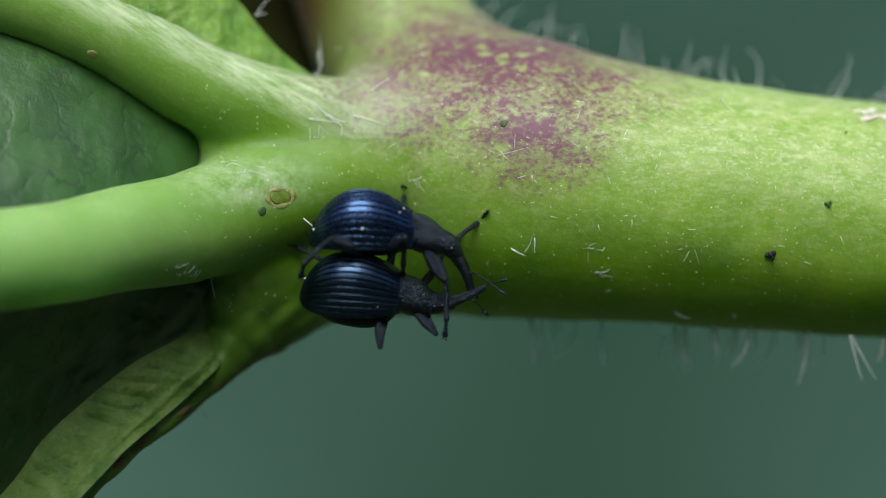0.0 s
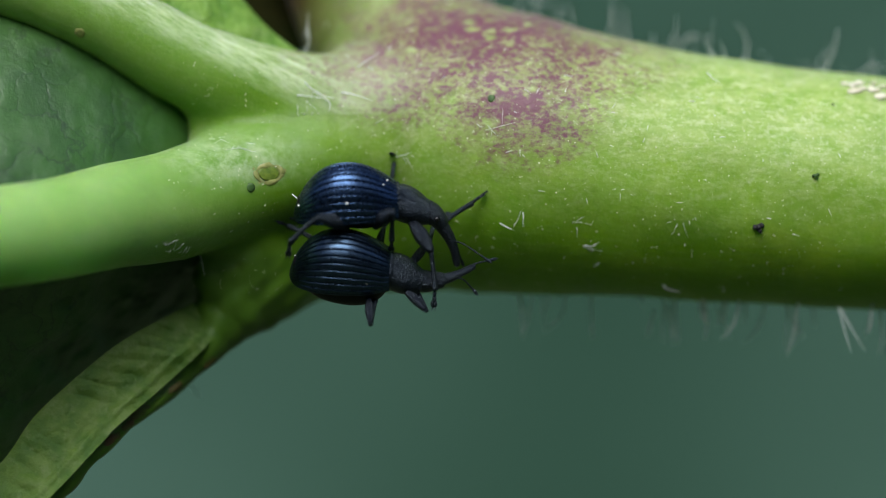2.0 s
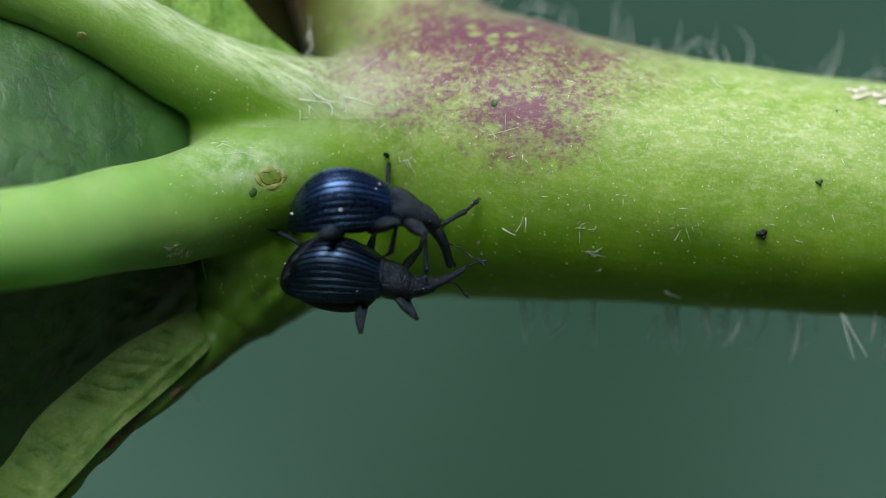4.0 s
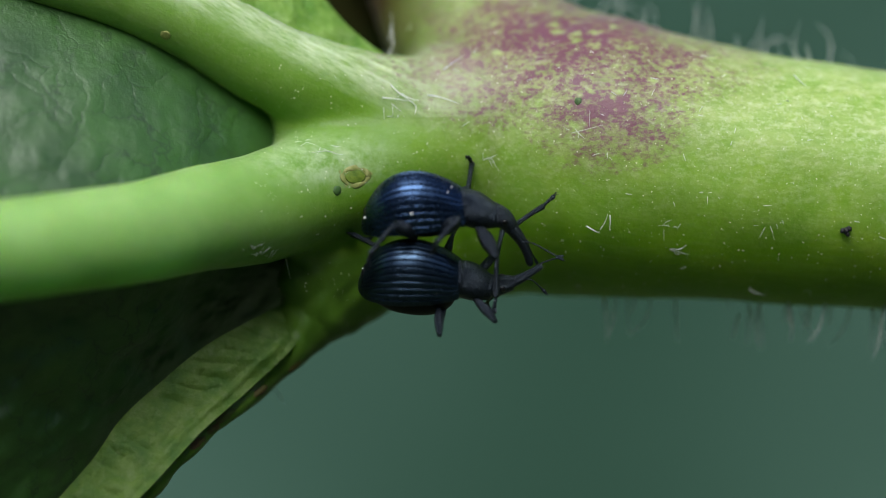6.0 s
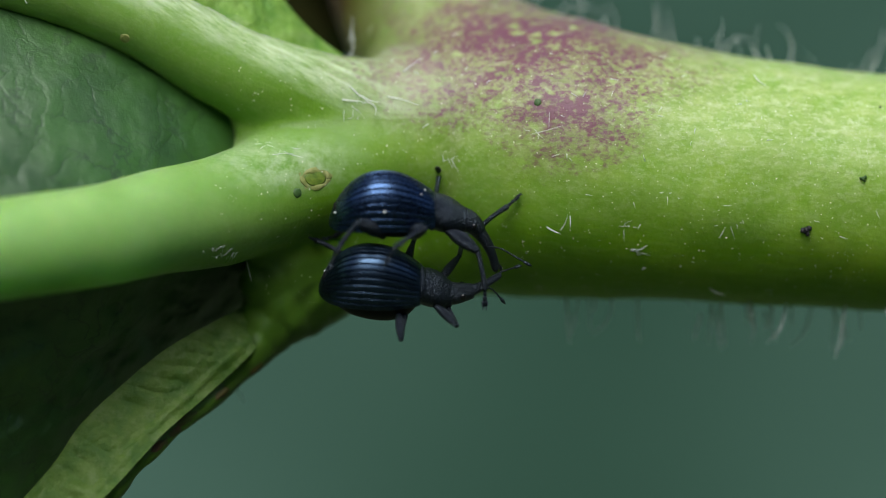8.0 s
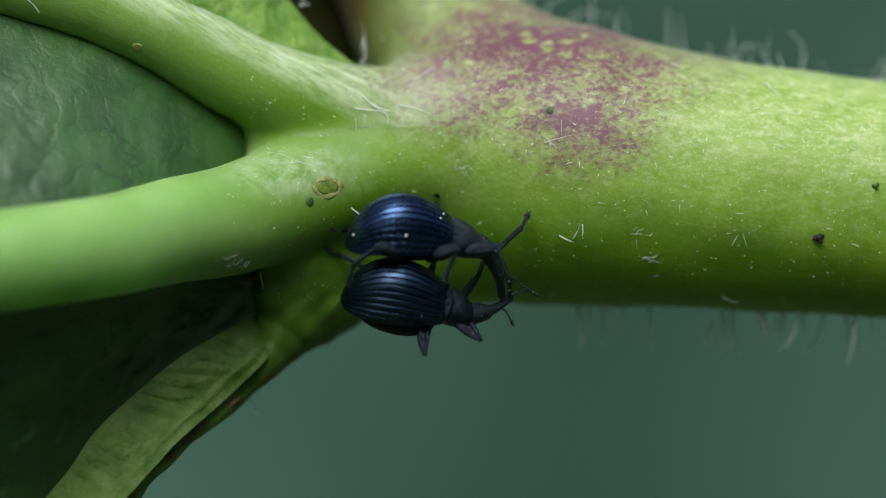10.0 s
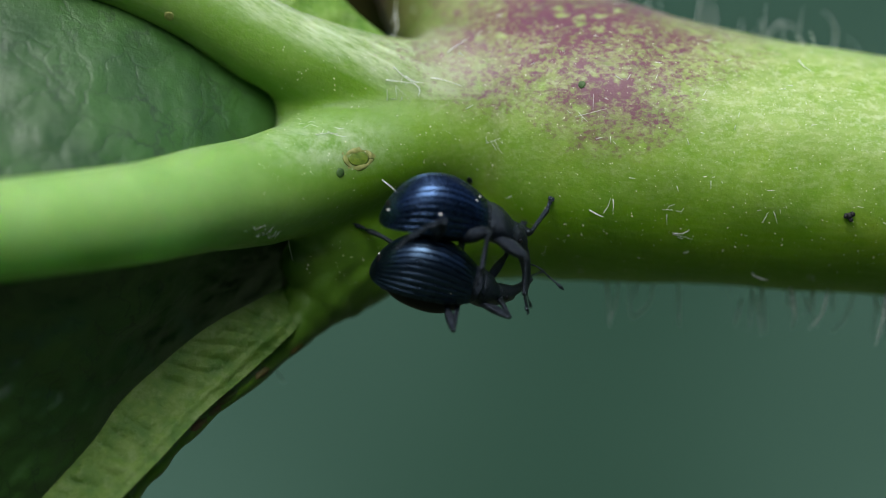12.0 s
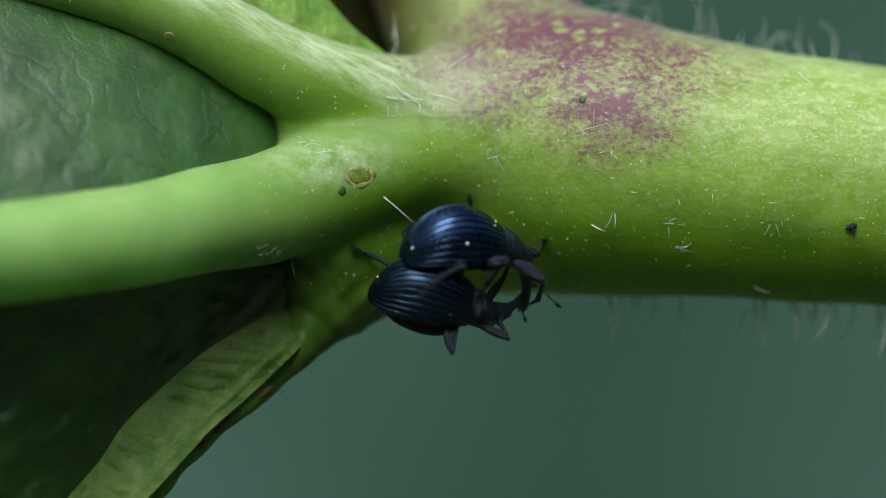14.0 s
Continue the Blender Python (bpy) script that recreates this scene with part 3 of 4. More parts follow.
def build_leaf():
    v, f, _ = sheet([(-11.5, -1.8, 5.0), (-9, -1.45, 4.4), (-7, -1.1, 3.6), (-5.4, -0.7, 2.7), (-4.5, -0.5, 2.0), (-3.9, -0.4, 1.4)],
                    [(-11.5, -5.8, -0.9), (-9, -4.6, -0.5), (-7, -3.5, -0.3), (-5.4, -2.1, 0.1), (-4.5, -1.0, 0.5), (-3.9, -0.5, 0.8)], 30, 70, 0.5, 0.05, 0.12, 0, 1.1, 0.8)
    part("leaf_blade", (v, f), M_LEAF, plant, "dark green blistered leaf blade with fine sunken veins")
    v, f, _ = sheet([(-11.5, -5.6, -1.2), (-9, -4.3, -0.9), (-7, -3.3, -0.6), (-5.4, -2.1, -0.3), (-4.2, -1.05, -0.4), (-3.6, -0.5, -0.4)],
                    [(-12.5, -2.6, -9.0), (-10, -2.2, -7.1), (-8, -1.6, -5.1), (-6, -0.4, -3.1), (-4.7, 0.4, -2.1), (-3.4, 0.9, -1.3)], 28, 70, 0.0, 0.14, 0.12, 2, 1.8)
    part("leaf_blade", (v, f), M_LEAF, plant, "dark shaded underside of the leaf blade")
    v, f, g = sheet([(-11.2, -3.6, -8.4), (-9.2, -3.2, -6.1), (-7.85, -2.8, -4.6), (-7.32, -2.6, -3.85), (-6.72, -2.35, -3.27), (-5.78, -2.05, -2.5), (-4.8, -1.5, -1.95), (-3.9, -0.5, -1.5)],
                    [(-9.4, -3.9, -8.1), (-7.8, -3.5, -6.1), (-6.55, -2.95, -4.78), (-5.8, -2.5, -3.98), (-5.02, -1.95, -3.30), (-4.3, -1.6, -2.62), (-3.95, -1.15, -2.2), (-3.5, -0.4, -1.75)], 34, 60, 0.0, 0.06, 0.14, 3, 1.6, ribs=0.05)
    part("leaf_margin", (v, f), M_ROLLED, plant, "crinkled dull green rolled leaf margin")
    rng = np.random.default_rng(2)
    for x, z, r in ((-4.78, -3.28, 0.10), (-4.15, -2.86, 0.09), (-5.42, -3.72, 0.13), (-5.62, -3.95, 0.10), (-5.9, -4.2, 0.11), (-7.2, -5.65, 0.12)):
        p, nrm = onto(x, z)
        if p is None:
            continue
        ring = []
        for k in range(14):
            a = 2 * math.pi * k / 14
            q, _ = onto(x + r * (1.7 * math.cos(a) - 0.5 * math.sin(a)) * (0.8 + 0.4 * rng.random()), z + r * (1.3 * math.cos(a) + 0.8 * math.sin(a)) * (0.8 + 0.4 * rng.random()))
            ring.append(p if q is None else q)
        ring = np.array(ring)
        ring = p + (ring - p) * 0.75
        verts = np.vstack([ring, ring * 0.5 + p * 0.5 + nrm * 0.02, [p + nrm * 0.025]])
        faces = [(k, (k + 1) % 14, 14 + (k + 1) % 14, 14 + k) for k in range(14)] + [(14 + k, 14 + (k + 1) % 14, 28) for k in range(14)]
        part("withered_edge", (verts, faces), M_EDGE, plant, "brown withered patch on the leaf edge")
    v, f, g = sheet([(-6.5, -2.05, 4.05), (-5.5, -1.8, 3.5), (-4.8, -1.7, 3.02), (-3.8, -1.55, 2.35), (-2.9, -1.4, 1.8), (-2.2, -1.2, 1.4)],
                    [(-5.7, -0.7, 6.0), (-5.2, -0.6, 5.5), (-4.34, -0.5, 4.41), (-3.84, -0.5, 3.9), (-3.2, -0.5, 3.15), (-2.45, -0.5, 2.55)], 26, 30, 0.12, 0.11, 0.16, 5, 1.7)
    part("leaf_margin", (v, f), M_MARGIN, plant, "crinkled light green wing along the leaf stalk")
    v, f, _ = sheet([(-11.0, -1.9, 5.4), (-9.0, -1.6, 4.9), (-7.4, -1.4, 4.4), (-6.2, -1.3, 4.0), (-5.2, -1.1, 3.5)],
                    [(-10.0, -0.6, 9.0), (-8.4, -0.5, 8.2), (-7.0, -0.4, 7.2), (-5.9, -0.4, 6.4), (-4.9, -0.3, 5.4)], 22, 30, 0.1, 0.08, 0.12, 8, 1.4)
    part("leaf_blade", (v, f), M_LEAF, plant, "dark bluish-green leaf blade above the stalk")
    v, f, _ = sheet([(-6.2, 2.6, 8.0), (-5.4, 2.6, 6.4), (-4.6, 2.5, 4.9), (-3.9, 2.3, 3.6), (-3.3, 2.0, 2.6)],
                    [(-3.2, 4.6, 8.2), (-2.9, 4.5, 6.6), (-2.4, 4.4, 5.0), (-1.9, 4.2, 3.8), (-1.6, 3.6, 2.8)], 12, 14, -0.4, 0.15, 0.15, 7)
    part("stipule", (v, f), M_STIPULE, plant, "near-black olive and brown stipule deep in the fork")


build_leaf()


# ---- hairs and specks on the plant ----
def hair(points, thick):
    path = spline(points, 5)
    n = len(path)
    return tube(path, thick * (1 - 0.8 * np.linspace(0, 1, n) ** 1.5), 5)


def build_hairs():
    # single hairs: (x, z) from root to tip, with the depth of the root; None takes the skin's own depth
    rows = [
        (1.5, [(3.06, 2.85), (2.98, 3.2), (2.90, 3.58)]), (1.8, [(3.22, 2.85), (3.18, 3.2), (3.12, 3.5)]), (1.4, [(3.66, 2.7), (3.66, 3.02)]),
        (1.6, [(4.08, 2.6), (4.3, 2.95), (4.7, 2.92)]), (0.4, [(4.82, 2.52), (4.66, 2.7), (4.56, 2.88)]), (0.3, [(4.95, 2.5), (4.90, 2.7), (4.84, 2.86)]),
        (1.2, [(5.26, 2.45), (5.33, 2.8), (5.22, 3.08), (5.06, 3.2)]), (0.8, [(6.6, 2.25), (6.84, 2.6), (6.92, 3.12)]), (1.6, [(7.2, 2.2), (7.5, 2.4), (7.8, 2.42)]),
        (2.2, [(0.7, 3.4), (0.9, 3.75), (1.2, 3.9)]), (2.4, [(0.4, 3.7), (0.7, 4.0), (1.0, 4.3)]), (2.3, [(0.2, 4.0), (0.4, 4.25), (0.9, 4.2)]),
        (2.2, [(1.6, 3.3), (1.62, 3.7), (1.66, 4.0)]), (2.5, [(1.2, 3.4), (1.5, 3.6), (2.1, 3.4)]),
        (-1.0, [(1.66, -1.25), (1.70, -1.7), (1.74, -2.24)]), (-1.0, [(1.3, -1.5), (1.34, -2.0), (1.36, -2.4)]), (-1.0, [(2.55, -1.55), (2.57, -2.0), (2.59, -2.4)]),
        (-1.0, [(3.18, -1.2), (3.35, -1.5), (3.51, -1.85)]), (-1.0, [(3.8, -1.1), (3.84, -1.48), (4.13, -1.6)]), (-1.0, [(3.86, -1.75), (3.96, -2.1), (4.06, -2.4)]),
        (-1.0, [(3.68, -1.9), (3.6, -2.2), (3.56, -2.36)]), (-1.0, [(4.86, -1.05), (4.90, -1.3), (4.91, -1.62)]), (-1.0, [(4.79, -1.1), (4.81, -1.3), (4.82, -1.55)]),
        (-1.0, [(4.76, -1.85), (4.9, -2.1), (5.02, -2.4)]), (-1.0, [(6.0, -1.85), (6.15, -2.1), (6.32, -2.4)]), (-1.0, [(6.93, -1.85), (7.05, -2.3), (7.16, -2.66)]),
        (-1.0, [(6.97, -1.88), (7.2, -2.3), (7.40, -2.64)]), (-0.9, [(7.1, -0.95), (7.06, -1.15), (7.25, -1.38)]),
        (None, [(1.20, -0.42), (1.28, -0.28), (1.33, -0.12)]), (None, [(0.96, -0.37), (1.1, -0.42), (1.22, -0.44)]), (None, [(1.36, -0.18), (1.37, -0.28), (1.36, -0.36)]),
        (None, [(4.62, 2.26), (4.7, 2.12), (4.82, 2.0)]),
        (None, [(-2.50, 2.1), (-2.3, 1.9), (-2.05, 1.72)]), (None, [(-2.64, 1.88), (-2.4, 1.84), (-2.1, 1.78)]), (None, [(-2.15, 1.82), (-2.06, 1.72), (-2.08, 1.55)]),
        (None, [(-2.3, 1.95), (-2.15, 1.84), (-2.0, 1.80)]), (None, [(-1.84, 1.92), (-1.6, 1.86), (-1.3, 1.74)]), (None, [(-1.55, 2.36), (-1.4, 2.44), (-1.19, 2.54)]),
        (-0.2, [(-2.45, 3.1), (-2.42, 2.85), (-2.5, 2.6), (-2.2, 2.55)]), (-0.1, [(-2.55, 2.66), (-2.2, 2.6), (-1.85, 2.53)]), (-0.1, [(-2.5, 2.9), (-2.44, 3.2), (-2.46, 3.4)]),
        (-0.4, [(-4.16, 4.40), (-4.05, 4.30), (-4.02, 4.22)]), (-0.5, [(-3.58, 3.70), (-3.45, 3.9), (-3.25, 4.10)]), (-0.5, [(-3.56, 3.70), (-3.45, 3.74), (-3.38, 3.71)]),
        (0.0, [(-5.22, 2.1), (-5.1, 1.92), (-5.09, 1.75)]), (-1.7, [(-4.34, -0.95), (-4.31, -1.1), (-4.26, -1.31)]),
        (-1.0, [(-6.14, -1.2), (-6.0, -1.5), (-5.79, -1.79)]), (-0.6, [(-6.29, -1.72), (-6.15, -1.9), (-6.03, -2.1)]), (-0.6, [(-6.5, -1.95), (-6.42, -2.1), (-6.36, -2.2)]),
        (-0.4, [(-3.88, -1.55), (-3.8, -1.8), (-3.86, -2.1)]), (0.1, [(-4.6, -3.1), (-4.45, -3.3), (-4.35, -3.45)]),
        (-2.75, [(-2.72, 0.12), (-2.48, -0.08), (-2.2, -0.34)]),
        (-0.3, [(-8.4, -4.0), (-8.3, -4.4), (-8.38, -4.8)]), (-0.3, [(-7.9, -4.6), (-7.7, -4.8), (-7.55, -4.95)]), (-2.6, [(-8.2, 3.6), (-8.3, 3.75), (-8.5, 3.9)]),
    ]
    for depth, pts in rows:
        p3 = []
        fine = depth == -1.0 and pts[-1][1] < -1.8 and pts[0][0] < 6.5
        if fine:
            depth = 0.2
        for i, (x, z) in enumerate(pts):
            if depth is None:
                p, n = onto(x, z)
                if p is None:
                    p, n = np.array(spread(x, -1.0, z)), np.array([0, -1.0, 0])
                p3.append(p + n * (0.03 + 0.05 * i))
            else:
                p3.append(np.array(spread(x, depth - 0.05 * i, z)))
        part("hair", hair(p3, 0.019 if fine else 0.011), M_HAIR, plant)
    # short down scattered over the stem, too fine to count
    rng = np.random.default_rng(4)
    bits = []
    for p, n, met in zip(*onto_all(rng.uniform(-3.5, 9.5, 90), rng.uniform(-1.9, 3.6, 90))):
        if not met:
            continue
        lie = np.array([rng.normal(0, 1), rng.normal(0, 0.3), rng.normal(-0.2, 1)])
        lie -= n * (lie @ n)
        lie /= np.linalg.norm(lie)
        long = rng.uniform(0.04, 0.16)
        bits.append(tube([p, p + n * 0.015 + lie * long * 0.5, p + n * 0.02 + lie * long], [0.006, 0.005, 0.002], 4))
    tagged(part("down", merged(bits), M_HAIR, plant, "short pale down lying on the stem"), kind="stuff")
    # the rim of the stem: soft hairs standing out above and below
    bits = []
    for _ in range(58):
        x = rng.uniform(0.8, 10.5)
        below = rng.random() < 0.5
        z0 = -1.40 - 0.059 * (x - 1) if below else 3.2 - 0.16 * (x - 1)
        y0 = rng.uniform(-0.8, 0.5) if below else rng.uniform(0.2, 1.6)
        a, long = rng.normal(0, 0.3), 0.30 + 0.6 * rng.random() ** 1.3
        s = -1 if below else 1
        p = np.array([x, y0, z0 * 1.025 - s * (0.05 if below else 0.25)])
        bits.append(hair([p, p + [long * 0.5 * math.sin(a), 0, s * (0.2 + long * 0.55)], p + [long * math.sin(a) + rng.normal(0, 0.08), 0.05, s * (0.2 + long)]], rng.uniform(0.011, 0.018) * (1.3 if below else 0.32)))
    # a soft tuft on the far shoulder of the stem
    for _ in range(30):
        x, y, z = rng.uniform(-0.1, 2.4), rng.uniform(1.2, 2.4), 0.0
        z = 3.9 - 0.55 * x + rng.uniform(-0.1, 0.1)
        a, long = rng.uniform(-0.2, 1.2), rng.uniform(0.4, 0.8)
        p = np.array([x - 0.25, y, z - 0.2])
        bits.append(hair([p, p + [long * 0.6 * math.sin(a), 0.1, long * 0.6 * math.cos(a)], p + [long * math.sin(a + 0.4), 0.1, long * math.cos(a + 0.4)]], 0.011))
    tagged(part("down", merged(bits), M_HAIR, plant, "fine pale hairs fringing the stem"), kind="stuff")


def build_specks():
    rng = np.random.default_rng(9)
    bits = []
    for p, n, met in zip(*onto_all(rng.uniform(-5.0, 9.0, 1500), rng.uniform(-1.7, 2.9, 1500))):
        if met:
            r = 0.004 + 0.009 * rng.random() ** 2.5
            bits.append(egg(p, (r, r, r), 6, 4))
    tagged(part("gland_dots", merged(bits), M_SPECK, plant, "tiny pale gland dots on the skin"), kind="stuff")

    def blob(name, x, z, r, mat, label, rough=0.15, squash=0.5, seed=0):
        p, n = onto(x, z)
        if p is None:
            p, n = np.array(spread(x, -0.6, z)), np.array([0, -1.0, 0])
        v, f = egg((0, 0, 0), (r, r, r * squash), 12, 8, rough, seed)
        turn = np.array(Vector(n).to_track_quat("Z", "Y").to_matrix())
        return part(name, (v @ turn.T + p, f), mat, plant, label)

    blob("green_spot", -3.45, 0.24, 0.085, M_GREENSPOT, "dark green round spot", 0.12, 0.3)
    blob("green_spot", 0.80, 1.82, 0.07, M_GREENSPOT, "dark green round spot", 0.12, 0.3)
    blob("yellow_grain", -5.53, 0.92, 0.04, M_YELLOW, "pale yellow grain", 0.05, 1.0)
    blob("yellow_grain", -4.89, 1.02, 0.03, M_YELLOW, "pale yellow grain", 0.05, 1.0)
    blob("yellow_grain", -4.89, 0.95, 0.03, M_YELLOW, "pale yellow grain", 0.05, 1.0)
    blob("corky_spot", -6.47, 2.98, 0.10, M_SCAR, "flat ochre corky spot", 0.1, 0.2)
    blob("dark_dot", 6.84, 1.71, 0.025, M_BLACK, "tiny black dot")
    # round scar with a sunken middle
    p, n = onto(-3.13, 0.49)
    turn = np.array(Vector(n).to_track_quat("Z", "Y").to_matrix())
    wob = [1 + 0.06 * math.sin(2 * a + 1) + 0.03 * math.sin(3 * a) for a in np.linspace(0, 2 * math.pi, 49)]
    bits = []
    for size, fat, sink in ((1.0, 0.042, 0.0), (0.78, 0.03, 0.012), (1.25, 0.026, 0.014), (1.45, 0.02, 0.016)):
        ring = [(0.235 * size * k * math.cos(a), 0.165 * size * k * math.sin(a), 0.008 * math.sin(4 * a * size) - sink) for a, k in zip(np.linspace(0, 2 * math.pi, 49), wob)]
        bits.append(tube(ring, fat + 0.012 * np.sin(np.arange(49) * 0.53 * size + size), 8, 0.2))
    v, f = merged(bits)
    def drape(v, lift=0.0):
        w = v @ turn.T + p
        return w + plant_normal(w) * (lift + v[:, 2:3] - plant_distance(w.astype(np.float32))[0][:, None])

    part("scar_rim", (drape(v), f), M_SCAR, plant, "pale corky rim of a round scar")
    v, f = egg((0, 0, 0.0), (0.2, 0.13, 0.007), 20, 6)
    part("scar_pit", (drape(v, 0.003), f), M_PIT, plant, "sunken green middle of the scar")
    # flaking scab
    bits = []
    for k in range(26):
        p, n = onto(7.0 + 1.3 * rng.random(), 1.98 + rng.normal(0, 0.06))
        if p is None:
            continue
        r = rng.uniform(0.05, 0.12)
        v, f = egg((0, 0, 0), (r, r * 0.6, 0.03), 8, 6, 0.3, k)
        turn = np.array(Vector(n + rng.normal(0, 0.25, 3)).to_track_quat("Z", "Y").to_matrix())
        bits.append((v @ turn.T + p + n * 0.01, f))
    part("scab", merged(bits), M_SCAB, plant, "dry flaking whitish scab")
    for x, z, k in ((-4.1, 1.12, 6), (-3.8, 1.02, 7), (-4.75, -0.86, 8), (-5.0, -0.8, 9), (-2.5, 1.75, 10), (0.86, 1.3, 0), (2.5, -0.4, 1), (2.45, -0.82, 2), (4.15, -0.37, 3), (-4.6, -0.8, 4), (-0.8, 0.8, 5)):
        bits = []
        for j in range(5):
            p, n = onto(x + rng.normal(0, 0.1), z + rng.normal(0, 0.04))
            if p is None:
                continue
            lie = np.array([rng.normal(0.4, 1.0), 0, rng.normal(0, 0.8)])
            lie -= n * (lie @ n)
            bits.append(tube([p, p + n * 0.02 + lie * 0.08 + np.array([0, 0, rng.normal(0, 0.03)]), p + n * 0.01 + lie * rng.uniform(0.08, 0.24)], [0.003, 0.004, 0.002], 5))
        part("flake", merged(bits), M_HAIR, plant, "shed pale hairs and skin")
    # crumbs lie loose on the stem
    for x, z, r, k in ((5.52, -0.46, 0.075, 1), (6.53, 0.44, 0.05, 2)):
        p, n = onto(x, z)
        bits = [egg(p + n * 0.03 + np.array([dx * r, 0, dz * r]), (r * s, r * s, r * s), 10, 7, 0.3, k * 9 + i)
                for i, (dx, dz, s) in enumerate(((0, 0, 0.75), (-0.9, 0.1, 0.55), (0.4, -0.8, 0.5), (0.7, 0.6, 0.6)))]
        tagged(part("crumb", merged(bits), M_BLACK if k == 1 else M_GREENSPOT), "black crumb of dirt stuck on the green stem", "crumb")


build_hairs()
build_specks()


# ---- the weevils ----
def girth(s):
    return 0.64 + 0.36 * math.sin(math.pi / 2 * s / 0.5) ** 0.9 if s < 0.5 else math.sqrt(max(1 - abs((s - 0.5) / 0.5) ** 2.3, 0))


HALF_LONG, HALF_WIDE, HIGH = 0.93, 0.60, 0.74


def arch(s):
    """Height of the back along the wing cases: low at the shield, humped, falling to the tip."""
    return 0.53 + 0.47 * math.sin(math.pi / 2 * s / 0.5) ** 0.9 if s < 0.5 else max(1 - abs((s - 0.5) / 0.5) ** 2.5, 0) ** 0.55


def wing_case(side, front):
    """One wing case, ribbed lengthwise by nine grooves. side: 1 left, -1 right; front: where it begins behind the shield."""
    nu, nv = 72, 171
    verts, faces = [], []
    for i in range(nu + 1):
        s = 0.5 - 0.5 * math.cos(math.pi * i / nu)
        s = 0.15 * (i / nu) + 0.85 * s
        g = girth(min(s, 0.9995))
        for j in range(nv + 1):
            v = j / nv
            phi = radians(1.0 + 103.0 * v)
            lane = v * 9.5
            cusp = min(1, abs(math.sin(math.pi * lane)) / 0.5) ** 0.6
            pit = 0.88 + 0.12 * math.sin(i * 2.1 + round(lane) * 1.7)
            d = 0.062 * (1 - cusp) * pit * min(1, 5 * g - 0.3, 10 * s + 0.25) + 0.03 * math.exp(-(v / 0.012) ** 2)
            k = 1 - d / 0.6
            shoulder = 1 + 0.06 * math.exp(-((s - 0.07) / 0.08) ** 2 - ((v - 0.62) / 0.17) ** 2)
            x = front - (front + HALF_LONG) * s + 0.05 * (1 - math.cos(phi)) * (s < 0.3)
            verts.append((x, side * HALF_WIDE * g * math.sin(phi) * k * shoulder, HIGH * arch(min(s, 0.9995)) * math.cos(phi) * k * (1 if phi < 1.57 else 0.7) - 0.34 * s ** 4))
    w = nv + 1
    for i in range(nu):
        for j in range(nv):
            q = (i * w + j, (i + 1) * w + j, (i + 1) * w + j + 1, i * w + j + 1)
            faces.append(q if side < 0 else q[::-1])
    # closing skin underneath, so that the case has body
    return np.array(verts), faces


def barrel(rows, sides=28):
    """A body of rings along x: (x, half width, half height, z of the centre)."""
    rows = spline(rows, 5)
    verts, faces = [], []
    for x, w, h, z in rows:
        for k in range(sides):
            a = 2 * math.pi * k / sides
            verts.append((x, w * math.cos(a), z + h * math.sin(a)))
    for i in range(len(rows) - 1):
        for k in range(sides):
            k2 = (k + 1) % sides
            faces.append((i * sides + k, (i + 1) * sides + k, (i + 1) * sides + k2, i * sides + k2))
    faces += [tuple(range(sides)), tuple((len(rows) - 1) * sides + k for k in range(sides))[::-1]]
    return np.array(verts), faces


FEMUR, TIBIA, TARSUS = 0.72, 0.70, 0.40
LEGS = {"front": (1.08, 0.20, -0.16), "mid": (0.50, 0.36, -0.28), "hind": (0.02, 0.42, -0.30)}


def bone(length, radii):
    """A limb along +x from its joint."""
    n = len(radii)
    x = np.linspace(0, length, n)
    path = np.stack([x, np.zeros(n), 0.02 * np.sin(math.pi * x / length)], axis=1)
    fine = spline(np.column_stack([path, radii]), 3)
    return tube(fine[:, :3], np.clip(fine[:, 3], 0.006, None), 10)


def foot():
    bits = [egg((0.06, 0, 0), (0.07, 0.035, 0.03), 10, 7), egg((0.15, 0, 0), (0.06, 0.04, 0.03), 10, 7)]
    for s in (-1, 1):
        bits.append(egg((0.245, 0.03 * s, -0.005), (0.06, 0.032, 0.022), 9, 7))
        bits.append(tube([(0.30, 0.012 * s, 0), (0.345, 0.03 * s, 0.005), (0.37, 0.035 * s, -0.025)], [0.012, 0.01, 0.003], 5))
    bits.append(tube([(0.2, 0, 0), (0.31, 0, 0.01)], [0.013, 0.016], 6))
    return merged(bits)


